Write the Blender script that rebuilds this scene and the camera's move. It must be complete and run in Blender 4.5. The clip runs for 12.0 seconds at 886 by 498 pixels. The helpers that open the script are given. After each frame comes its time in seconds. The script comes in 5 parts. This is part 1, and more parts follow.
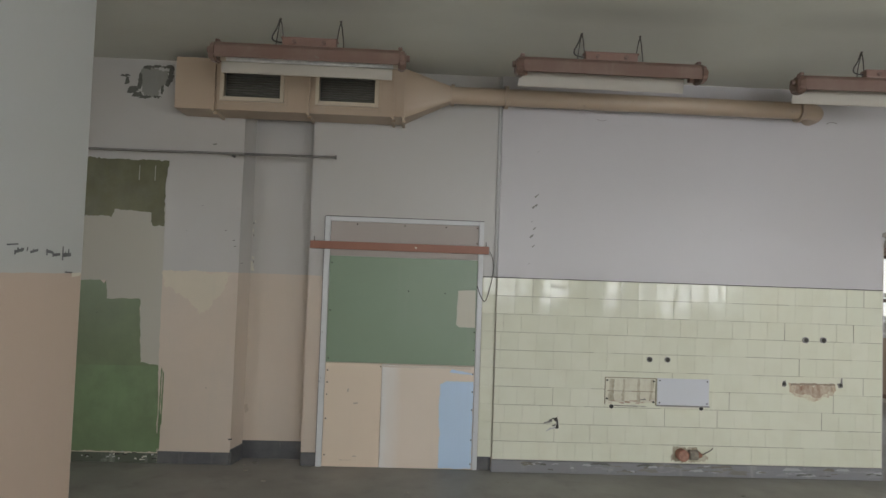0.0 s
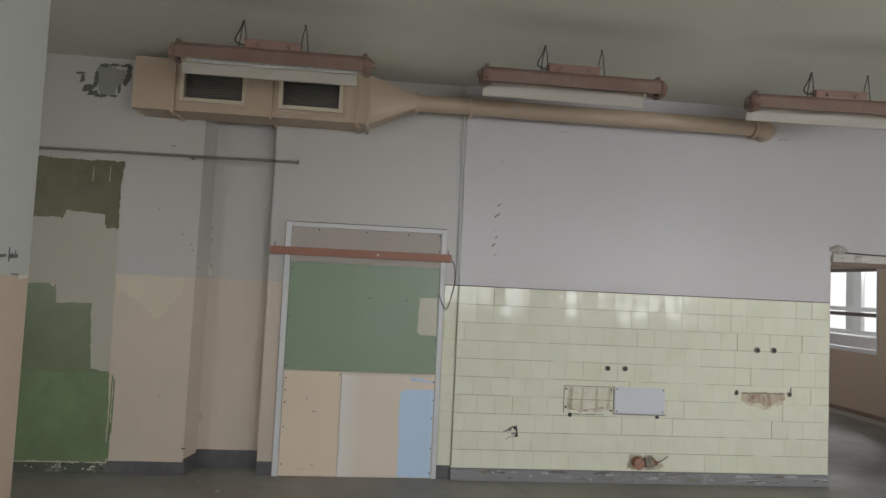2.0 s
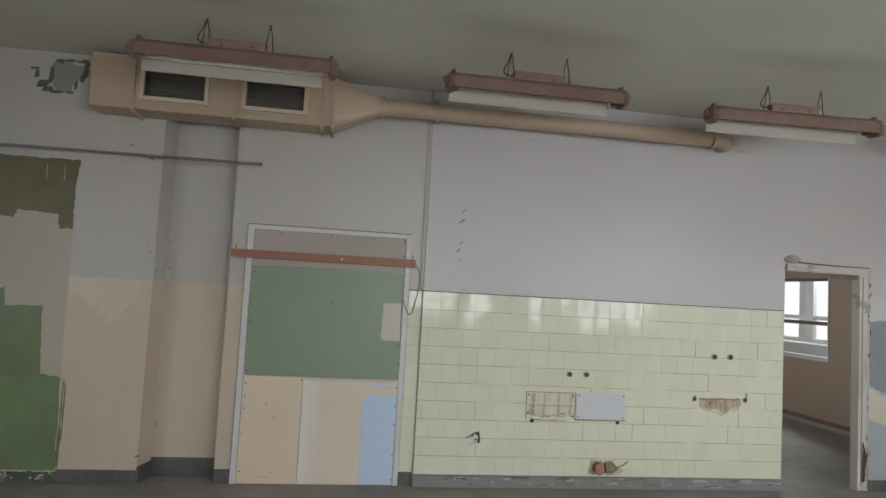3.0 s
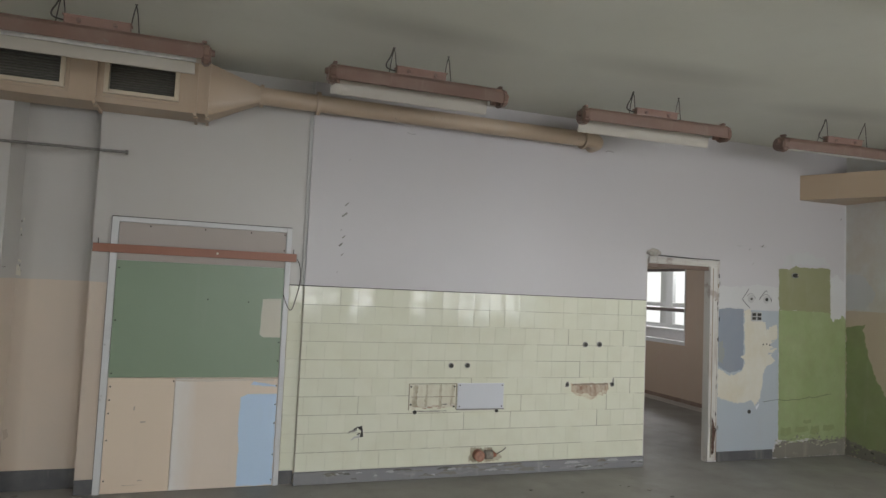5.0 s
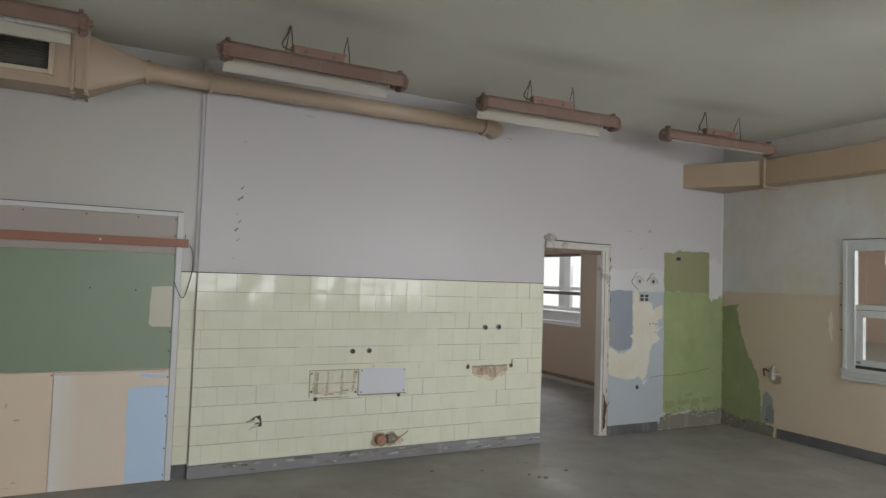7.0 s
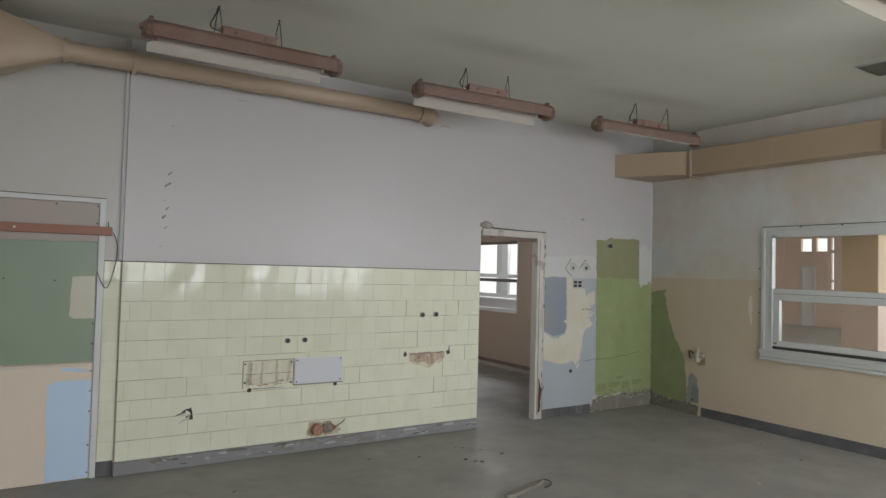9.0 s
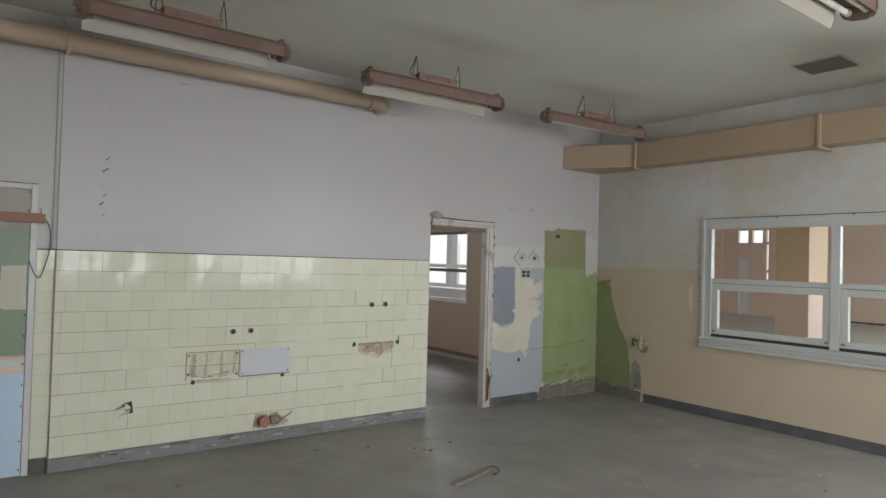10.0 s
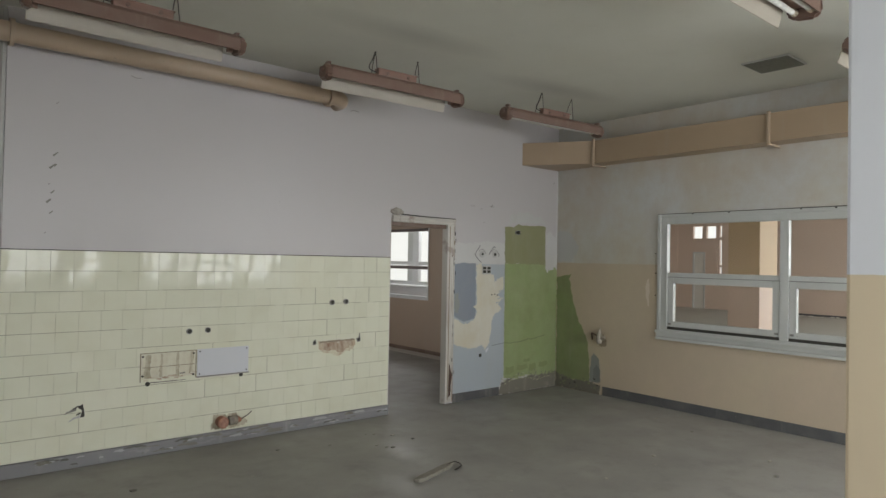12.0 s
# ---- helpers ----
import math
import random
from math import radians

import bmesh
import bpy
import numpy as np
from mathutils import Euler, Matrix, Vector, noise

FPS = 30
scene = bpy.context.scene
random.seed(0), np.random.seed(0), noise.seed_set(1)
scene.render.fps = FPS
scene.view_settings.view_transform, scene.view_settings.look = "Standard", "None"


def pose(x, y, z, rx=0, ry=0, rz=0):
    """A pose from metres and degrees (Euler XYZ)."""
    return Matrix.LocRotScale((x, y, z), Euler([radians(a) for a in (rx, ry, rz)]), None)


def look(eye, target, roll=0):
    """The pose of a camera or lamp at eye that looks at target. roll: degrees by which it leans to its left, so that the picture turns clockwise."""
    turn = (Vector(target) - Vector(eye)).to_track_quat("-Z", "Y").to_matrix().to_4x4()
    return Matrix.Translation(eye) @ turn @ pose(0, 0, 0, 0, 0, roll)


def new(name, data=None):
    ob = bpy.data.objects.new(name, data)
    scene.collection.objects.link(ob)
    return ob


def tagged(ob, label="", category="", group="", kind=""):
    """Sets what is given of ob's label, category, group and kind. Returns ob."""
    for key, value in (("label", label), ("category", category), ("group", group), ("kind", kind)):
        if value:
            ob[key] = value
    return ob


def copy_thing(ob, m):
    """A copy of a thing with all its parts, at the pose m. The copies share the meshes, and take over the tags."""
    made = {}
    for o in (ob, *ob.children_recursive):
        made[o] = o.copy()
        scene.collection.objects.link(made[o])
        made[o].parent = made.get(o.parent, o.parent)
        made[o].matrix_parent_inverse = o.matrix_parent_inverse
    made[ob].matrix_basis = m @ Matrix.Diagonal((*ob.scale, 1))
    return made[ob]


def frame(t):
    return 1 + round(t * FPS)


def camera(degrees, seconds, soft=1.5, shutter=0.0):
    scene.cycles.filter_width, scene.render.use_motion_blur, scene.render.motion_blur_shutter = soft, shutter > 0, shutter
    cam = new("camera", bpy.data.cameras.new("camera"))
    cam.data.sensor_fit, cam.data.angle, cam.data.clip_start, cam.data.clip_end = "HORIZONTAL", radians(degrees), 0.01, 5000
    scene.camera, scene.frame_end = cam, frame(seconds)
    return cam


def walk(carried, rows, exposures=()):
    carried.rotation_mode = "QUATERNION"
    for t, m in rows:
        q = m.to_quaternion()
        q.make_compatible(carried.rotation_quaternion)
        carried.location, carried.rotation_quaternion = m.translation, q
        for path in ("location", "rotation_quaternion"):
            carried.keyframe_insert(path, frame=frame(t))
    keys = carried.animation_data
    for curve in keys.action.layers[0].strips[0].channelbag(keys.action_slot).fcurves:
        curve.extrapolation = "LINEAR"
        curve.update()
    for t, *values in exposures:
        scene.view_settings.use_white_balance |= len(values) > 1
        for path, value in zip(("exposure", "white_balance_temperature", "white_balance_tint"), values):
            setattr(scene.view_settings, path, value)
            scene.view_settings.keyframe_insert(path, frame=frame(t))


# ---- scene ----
cam = camera(68.9, 12.0)
PATH = [
    (0, (0.415, -1.258, 1.63), (0.493, 0.739, 1.709), 2.0),
    (0.5, (0.411, -1.257, 1.63), (0.542, 0.735, 1.753), 2.1),
    (1, (0.419, -1.257, 1.618), (0.575, 0.733, 1.73), 2.1),
    (1.5, (0.419, -1.255, 1.627), (0.598, 0.734, 1.735), 2.7),
    (2, (0.416, -1.253, 1.626), (0.609, 0.735, 1.735), 2.7),
    (2.5, (0.413, -1.249, 1.624), (0.652, 0.733, 1.756), 2.7),
    (3, (0.425, -1.241, 1.618), (0.723, 0.733, 1.752), 3.2),
    (3.5, (0.424, -1.248, 1.624), (0.811, 0.708, 1.784), 3.4),
    (3.7, (0.433, -1.248, 1.604), (0.879, 0.695, 1.772), 3.4),
    (5.3, (0.446, -1.255, 1.65), (1.13, 0.621, 1.761), 2.4),
    (5.5, (0.458, -1.259, 1.639), (1.177, 0.604, 1.744), 2.4),
    (6, (0.467, -1.265, 1.629), (1.272, 0.563, 1.735), 2.6),
    (6.5, (0.479, -1.27, 1.635), (1.338, 0.532, 1.759), 2.0),
    (7, (0.488, -1.272, 1.624), (1.397, 0.507, 1.72), 1.9),
    (9, (0.516, -1.283, 1.617), (1.588, 0.405, 1.683), 1.5),
    (9.5, (0.523, -1.285, 1.616), (1.657, 0.362, 1.664), 1.7),
    (10, (0.524, -1.278, 1.612), (1.724, 0.322, 1.652), 1.6),
    (10.5, (0.533, -1.287, 1.61), (1.792, 0.266, 1.639), 1.5),
    (11, (0.539, -1.286, 1.603), (1.835, 0.237, 1.628), 1.3),
    (11.5, (0.534, -1.281, 1.605), (1.843, 0.231, 1.637), 1.3),
    (12, (0.534, -1.278, 1.599), (1.827, 0.248, 1.635), 1.1),
]
walk(cam, [(t, look(eye, target, roll)) for t, eye, target, roll in PATH], exposures=[(0, 0.42, 6780, 10), (10.4, 0.40, 6780, 10), (11.3, 0.29, 6930, 9), (12, 0.27, 6930, 9)])

# ---- world, sun, window light ----
world = bpy.data.worlds.new("world")
scene.world = world
world.use_nodes = True
wn = world.node_tree
sky = wn.nodes.new("ShaderNodeTexSky")
sky.sky_type, sky.sun_disc, sky.sun_elevation, sky.sun_rotation = "NISHITA", False, radians(38), radians(200)
wn.links.new(sky.outputs[0], wn.nodes["Background"].inputs[0])
wn.nodes["Background"].inputs[1].default_value = 0.1

sun = new("sun", bpy.data.lights.new("sun", "SUN"))
sun.data.energy, sun.data.angle, sun.data.color = 0.5, radians(25), (1.0, 0.97, 0.92)
sun.matrix_world = pose(0, 0, 0, 52, 0, 20)

WIN_POWER = 72.0
SKY_COL = (0.915, 0.965, 1.04)


def window_light(x, y, z, w, h, rx, rz, power):
    """Overcast sky light in a window's opening."""
    la = bpy.data.lights.new("window_light", "AREA")
    la.shape, la.size, la.size_y, la.energy, la.color = "RECTANGLE", w, h, power, SKY_COL
    ob = new("window_light", la)
    ob.matrix_world = pose(x, y, z, rx, 0, rz)
    return ob


# ---- materials ----
def nodes_of(name):
    m = bpy.data.materials.new(name)
    m.use_nodes = True
    t = m.node_tree
    return m, t, t.nodes["Principled BSDF"]


def nd(t, kind, **vals):
    n = t.nodes.new(kind)
    for k, v in vals.items():
        n.inputs[k.replace("_", " ")].default_value = v
    return n


def ramp(t, fac, stops):
    r = t.nodes.new("ShaderNodeValToRGB")
    e = r.color_ramp.elements
    while len(e) < len(stops):
        e.new(0.5)
    for el, (p, c) in zip(e, stops):
        el.position, el.color = p, (*c, 1) if len(c) == 3 else c
    t.links.new(fac, r.inputs[0])
    return r.outputs[0]


def mix(t, fac, a, b, mode="MIX"):
    m = t.nodes.new("ShaderNodeMix")
    m.data_type, m.blend_type = "RGBA", mode
    for sock, v in ((m.inputs[0], fac), (m.inputs[6], a), (m.inputs[7], b)):
        if isinstance(v, (int, float)):
            sock.default_value = v
        elif isinstance(v, tuple):
            sock.default_value = (*v, 1)
        else:
            t.links.new(v, sock)
    return m.outputs[2]


def noise_out(t, vec, scale, detail=4.0, rough=0.55, squash=None):
    if squash:
        mp = t.nodes.new("ShaderNodeMapping")
        mp.inputs["Scale"].default_value = squash
        t.links.new(vec, mp.inputs[0])
        vec = mp.outputs[0]
    n = nd(t, "ShaderNodeTexNoise", Scale=scale, Detail=detail, Roughness=rough)
    t.links.new(vec, n.inputs["Vector"])
    return n.outputs[0]


def bump(t, b, height, strength, dist):
    n = t.nodes.new("ShaderNodeBump")
    n.inputs["Strength"].default_value, n.inputs["Distance"].default_value = strength, dist
    t.links.new(height, n.inputs["Height"])
    t.links.new(n.outputs[0], b.inputs["Normal"])


def position(t):
    return t.nodes.new("ShaderNodeNewGeometry").outputs["Position"]


def tinted(c, k):
    return tuple(min(1.0, v * k) for v in c)


def paint(name, col, rough=0.45, wear=0.10, wear_col=(0.42, 0.40, 0.36), lower=None, split=1.585, metal=0.0, bump_k=0.12, mottle=()):
    """Worn paint on plaster or metal; with lower, a dado of another colour up to the height split."""
    m, t, b = nodes_of(name)
    p = position(t)
    big, fine = noise_out(t, p, 1.1, 5) if wear >= 0.04 else noise_out(t, p, 0.45, 1), noise_out(t, p, 55, 3)
    base = col
    if lower:
        sep = t.nodes.new("ShaderNodeSeparateXYZ")
        t.links.new(p, sep.inputs[0])
        wob = t.nodes.new("ShaderNodeMath")
        wob.operation = "MULTIPLY_ADD"
        wob.inputs[1].default_value, wob.inputs[2].default_value = 0.012, split - 0.006
        t.links.new(noise_out(t, p, 9, 2), wob.inputs[0])
        less = t.nodes.new("ShaderNodeMath")
        less.operation = "LESS_THAN"
        t.links.new(sep.outputs[2], less.inputs[0])
        t.links.new(wob.outputs[0], less.inputs[1])
        base = mix(t, less.outputs[0], col, lower)
    c = mix(t, ramp(t, big, [(0.1, (0, 0, 0)), (0.95, (1, 1, 1))]), base, mix(t, 1.0, base, (0.90, 0.89, 0.86), "MULTIPLY"))
    blot = ramp(t, noise_out(t, p, 4.2, 6, 0.62), [(0.60, (0, 0, 0)), (0.72, (wear * 4,) * 3)] if wear >= 0.3 else [(0.42, (0, 0, 0)), (0.85, (wear * 3,) * 3)])
    if wear >= 0.1:
        c = mix(t, blot, c, mix(t, 0.5, c, wear_col))
    streak = ramp(t, noise_out(t, p, 7, 4, 0.6, (1.0, 1.0, 0.12)), [(0.58, (0, 0, 0)), (0.78, (wear * 2.2,) * 3)])
    if wear >= 0.04:
        c = mix(t, streak, c, wear_col)
    for k, (mc, amount, ms) in enumerate(mottle):
        f = ramp(t, noise_out(t, p, ms, 6, 0.68, (1, 1, 0.6 if k % 2 else 1.0)), [(0.40, (0, 0, 0)), (0.68, (amount,) * 3)])
        c = mix(t, f, c, mc)
    speck = ramp(t, noise_out(t, p, 26, 2, 0.5), [(0.74, (0, 0, 0)), (0.79, (wear * 5,) * 3)])
    if wear >= 0.1:
        c = mix(t, speck, c, tinted(wear_col, 0.5))
    t.links.new(c, b.inputs["Base Color"])
    t.links.new(ramp(t, big, [(0.1, (rough * 0.8,) * 3), (0.95, (min(1, rough * 1.3),) * 3)]), b.inputs["Roughness"])
    b.inputs["Metallic"].default_value = metal
    h = mix(t, 0.35, noise_out(t, p, 14, 4), fine)
    bump(t, b, h, bump_k, 0.01)
    return m


def plain(name, col, rough=0.5, metal=0.0, var=0.12):
    """A small thing's surface: colour with grain and handling marks."""
    m, t, b = nodes_of(name)
    p = position(t)
    n = noise_out(t, p, 30, 5)
    c = mix(t, ramp(t, n, [(0.3, (0, 0, 0)), (0.75, (1, 1, 1))]), col, tinted(col, 1 - 2.2 * var))
    t.links.new(c, b.inputs["Base Color"])
    b.inputs["Roughness"].default_value, b.inputs["Metallic"].default_value = rough, metal
    bump(t, b, n, 0.08, 0.004)
    return m


def streaky(name, pale, dark, scale):
    """A run-down stain: vertical streaks of two colours, broken up at a smaller scale."""
    m, t, b = nodes_of(name)
    p = position(t)
    run = ramp(t, noise_out(t, p, scale, 4, 0.6, (1, 1, 0.16)), [(0.38, (0, 0, 0)), (0.66, (1, 1, 1))])
    spot = ramp(t, noise_out(t, p, scale * 1.6, 5, 0.65), [(0.40, (0, 0, 0)), (0.62, (1, 1, 1))])
    c = mix(t, mix(t, 0.3, run, spot), pale, dark)
    t.links.new(c, b.inputs["Base Color"])
    b.inputs["Roughness"].default_value = 0.75
    bump(t, b, noise_out(t, p, 60, 4), 0.3, 0.004)
    return m


def tile_material():
    m, t, b = nodes_of("glazed_tile")
    p = position(t)
    inf = t.nodes.new("ShaderNodeObjectInfo")
    c = ramp(t, inf.outputs["Random"], [(0.0, (0.735, 0.74, 0.60)), (0.5, (0.75, 0.755, 0.615)), (1.0, (0.77, 0.77, 0.635))])
    c = mix(t, ramp(t, noise_out(t, p, 5, 5), [(0.45, (0, 0, 0)), (0.8, (0.5, 0.5, 0.5))]), c, (0.66, 0.645, 0.49))
    b.inputs["Specular IOR Level"].default_value = 0.27
    t.links.new(c, b.inputs["Base Color"])
    t.links.new(ramp(t, noise_out(t, p, 8, 3), [(0.3, (0.02,) * 3), (0.8, (0.05,) * 3)]), b.inputs["Roughness"])
    bump(t, b, noise_out(t, p, 9, 1), 0.03, 0.006)
    return m


def floor_material():
    m, t, b = nodes_of("worn_lino_floor")
    p = position(t)
    c = ramp(t, noise_out(t, p, 0.9, 6, 0.6), [(0.3, (0.262, 0.252, 0.232)), (0.7, (0.322, 0.312, 0.287))])
    c = mix(t, ramp(t, noise_out(t, p, 3.5, 6, 0.65), [(0.52, (0, 0, 0)), (0.72, (0.7,) * 3)]), c, (0.225, 0.216, 0.20))
    c = mix(t, ramp(t, noise_out(t, p, 38, 3), [(0.66, (0, 0, 0)), (0.74, (0.5,) * 3)]), c, (0.36, 0.35, 0.33))
    c = mix(t, ramp(t, noise_out(t, p, 2.0, 5, 0.6, (1, 0.3, 1)), [(0.60, (0, 0, 0)), (0.75, (0.35,) * 3)]), c, (0.34, 0.33, 0.305))
    t.links.new(c, b.inputs["Base Color"])
    t.links.new(ramp(t, noise_out(t, p, 2.2, 5), [(0.3, (0.42,) * 3), (0.75, (0.75,) * 3)]), b.inputs["Roughness"])
    bump(t, b, noise_out(t, p, 45, 4), 0.15, 0.006)
    return m


def glass_material():
    m, t, b = nodes_of("window_glass")
    b.inputs["Base Color"].default_value = (0.95, 0.97, 0.96, 1)
    b.inputs["Transmission Weight"].default_value = 1.0
    b.inputs["Roughness"].default_value, b.inputs["IOR"].default_value = 0.0, 1.25
    return m


def backdrop_material(name, col, k):
    m, t, b = nodes_of(name)
    t.nodes.remove(b)
    e = nd(t, "ShaderNodeEmission", Strength=k)
    e.inputs[0].default_value = (*col, 1)
    t.links.new(e.outputs[0], t.nodes["Material Output"].inputs[0])
    return m


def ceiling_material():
    """Grey distemper with a long soft lamp shadow painted into the colour beside each lamp of the north row."""
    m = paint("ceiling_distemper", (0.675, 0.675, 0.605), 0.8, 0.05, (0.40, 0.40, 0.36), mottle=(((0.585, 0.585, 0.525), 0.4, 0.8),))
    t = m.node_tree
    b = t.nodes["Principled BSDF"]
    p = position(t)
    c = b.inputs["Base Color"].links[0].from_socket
    # Each ellipse darkens the base colour like a lamp's soft shadow.
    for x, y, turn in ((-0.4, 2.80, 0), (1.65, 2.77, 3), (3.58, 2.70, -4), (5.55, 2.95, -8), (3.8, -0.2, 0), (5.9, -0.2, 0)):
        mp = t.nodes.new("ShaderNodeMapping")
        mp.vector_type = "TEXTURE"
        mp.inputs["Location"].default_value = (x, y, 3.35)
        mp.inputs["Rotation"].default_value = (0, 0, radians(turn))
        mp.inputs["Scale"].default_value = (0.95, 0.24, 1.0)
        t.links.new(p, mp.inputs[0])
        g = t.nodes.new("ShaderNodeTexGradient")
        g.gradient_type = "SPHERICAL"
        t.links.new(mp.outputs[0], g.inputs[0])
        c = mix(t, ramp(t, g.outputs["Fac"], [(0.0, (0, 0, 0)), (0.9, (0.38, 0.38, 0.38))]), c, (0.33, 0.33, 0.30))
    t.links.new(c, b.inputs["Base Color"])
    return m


def brushed_board():
    """Tan board with white paint brushed out from its left edge, ragged and thinning to the right."""
    m = paint("board_tan_brushed", (0.76, 0.655, 0.555), 0.45, 0.06)
    t = m.node_tree
    b = t.nodes["Principled BSDF"]
    p = position(t)
    c = b.inputs["Base Color"].links[0].from_socket
    sep = t.nodes.new("ShaderNodeSeparateXYZ")
    t.links.new(p, sep.inputs[0])
    wob = t.nodes.new("ShaderNodeMath")
    wob.operation = "MULTIPLY_ADD"
    wob.inputs[1].default_value = 0.22
    t.links.new(noise_out(t, p, 5, 5, 0.65, (1.0, 1.0, 0.3)), wob.inputs[0])
    t.links.new(sep.outputs[0], wob.inputs[2])
    c = mix(t, ramp(t, wob.outputs[0], [(0.27, (0.9,) * 3), (0.44, (0, 0, 0))]), c, (0.76, 0.74, 0.71))
    t.links.new(c, b.inputs["Base Color"])
    return m


WHITE, BEIGE = (0.53, 0.515, 0.495), (0.65, 0.545, 0.45)
M_WALL = paint("wall_white_over_beige", WHITE, 0.33, 0.08, lower=BEIGE, mottle=(((0.50, 0.465, 0.41), 0.4, 0.8),))
M_WALL_N = paint("wall_white", (0.55, 0.53, 0.54), 0.36, 0.03)
M_WALL_E = paint("wall_white_over_ochre", (0.60, 0.61, 0.60), 0.42, 0.05, lower=(0.575, 0.475, 0.365), split=1.60, mottle=(((0.56, 0.50, 0.36), 0.55, 1.1), ((0.50, 0.405, 0.32), 0.5, 1.9), ((0.47, 0.40, 0.30), 0.25, 7.0)))
# East pier's paint is lightened for window light, west pier's darkened for shade.
M_PIER_LIT = paint("pier_lit_white_over_sand", (0.77, 0.795, 0.85), 0.36, 0.04, lower=(0.71, 0.60, 0.435), split=1.58)
M_PIER_SHADED = paint("pier_shaded_white_over_beige", (0.49, 0.50, 0.485), 0.36, 0.05, lower=(0.54, 0.42, 0.335), split=1.588)
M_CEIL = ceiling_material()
M_BACK = paint("back_room_tan", (0.45, 0.345, 0.27), 0.5, 0.10)
M_HALL = paint("hall_salmon", (0.78, 0.62, 0.525), 0.5, 0.08)
M_HALL_DOOR = paint("hall_door_pale", (0.82, 0.80, 0.76), 0.45, 0.08)
M_HALLY = paint("hall_ochre_over_salmon", (0.67, 0.495, 0.32), 0.5, 0.08, lower=(0.78, 0.605, 0.51), split=1.45)
M_FLOOR = floor_material()
M_PLINTH = paint("plinth_grey", (0.25, 0.25, 0.265), 0.6, 0.35, (0.40, 0.39, 0.38))
M_SKIRT = paint("skirting_dark", (0.092, 0.094, 0.10), 0.55, 0.15)
M_GROUT = paint("tile_grout", (0.60, 0.58, 0.45), 0.8, 0.25, (0.25, 0.23, 0.17))
M_TILE = tile_material()
M_JOINT = plain("dirty_joint", (0.27, 0.235, 0.155), 0.9)
M_GLASS = glass_material()
M_SKY2 = backdrop_material("pale_daylight", (0.96, 0.98, 1.0), 0.86)
M_SKY = backdrop_material("overcast_sky", SKY_COL, 2.6)
M_DUCT = paint("duct_cream", (0.48, 0.372, 0.275), 0.42, 0.10)
M_DUCTE = paint("duct_ochre", (0.43, 0.325, 0.225), 0.45, 0.08)
M_CREAM = paint("cream_trim", (0.58, 0.50, 0.385), 0.45, 0.12)
M_GRILLE = plain("grille_grey", (0.125, 0.118, 0.098), 0.6)
M_MESH = plain("grille_mesh", (0.10, 0.095, 0.08), 0.7)
M_FLAKE = plain("flaked_plaster_edge", (0.15, 0.148, 0.13), 0.9)
M_LAMP = paint("lamp_russet", (0.195, 0.117, 0.09), 0.42, 0.12)
M_LAMP2 = paint("lamp_russet_light", (0.265, 0.155, 0.122), 0.5, 0.12)
M_SKIRT_W = paint("reflector_white", (0.45, 0.415, 0.35), 0.5, 0.08)
M_TUBE = plain("tube_glass", (0.82, 0.82, 0.78), 0.15)
M_WIRE = plain("hook_wire", (0.10, 0.09, 0.08), 0.5, 0.6)
M_FRAME = paint("door_frame_white", (0.66, 0.67, 0.68), 0.4, 0.10)
M_OLDFRAME = paint("old_frame_cream", (0.62, 0.60, 0.56), 0.5, 0.45, (0.22, 0.12, 0.08))
M_WINFRAME = paint("window_frame_grey", (0.56, 0.58, 0.57), 0.4, 0.12)
M_RAIL = plain("dark_rail", (0.17, 0.14, 0.13), 0.6)
M_GREEN_BOARD = paint("board_green", (0.245, 0.325, 0.23), 0.38, 0.05)
M_PINK_BOARD = paint("board_greige", (0.44, 0.39, 0.355), 0.5, 0.06)
M_TAN_BOARD = paint("board_tan", (0.77, 0.64, 0.51), 0.45, 0.06)
M_TAN_BOARD_B = brushed_board()
M_BLUE = paint("paint_pale_blue", (0.54, 0.70, 0.90), 0.45, 0.04)
M_ORANGE = paint("bar_orange", (0.33, 0.145, 0.095), 0.45, 0.16, (0.20, 0.12, 0.09))
M_PUTTY = paint("paint_putty", (0.50, 0.48, 0.41), 0.5, 0.05)
M_GREEN_L = paint("paint_green", (0.168, 0.217, 0.113), 0.36, 0.12, (0.09, 0.12, 0.07), lower=(0.185, 0.28, 0.135), split=0.79, mottle=(((0.115, 0.15, 0.08), 0.7, 1.1), ((0.23, 0.32, 0.17), 0.4, 2.2), ((0.13, 0.16, 0.09), 0.4, 6.0)))
M_OLIVE_L = paint("paint_dark_olive", (0.13, 0.128, 0.055), 0.4, 0.12, mottle=(((0.08, 0.08, 0.04), 0.6, 3.0), ((0.19, 0.185, 0.09), 0.4, 6.0)))
M_OLIVE = paint("paint_olive", (0.275, 0.28, 0.15), 0.4, 0.10)
M_GREEN_R = paint("paint_moss", (0.29, 0.365, 0.17), 0.38, 0.14, (0.40, 0.42, 0.26), mottle=(((0.225, 0.285, 0.12), 0.55, 2.6), ((0.37, 0.42, 0.24), 0.45, 3.6), ((0.27, 0.27, 0.15), 0.3, 9.0)))
M_GREEN_E = paint("paint_moss_dark", (0.255, 0.315, 0.145), 0.4, 0.14, mottle=(((0.19, 0.20, 0.10), 0.5, 3.0), ((0.30, 0.31, 0.17), 0.4, 5.0)))
M_BLUEGREY = paint("paint_blue_grey", (0.42, 0.47, 0.52), 0.4, 0.10)
M_SLATE = paint("paint_slate", (0.25, 0.285, 0.34), 0.45, 0.12)
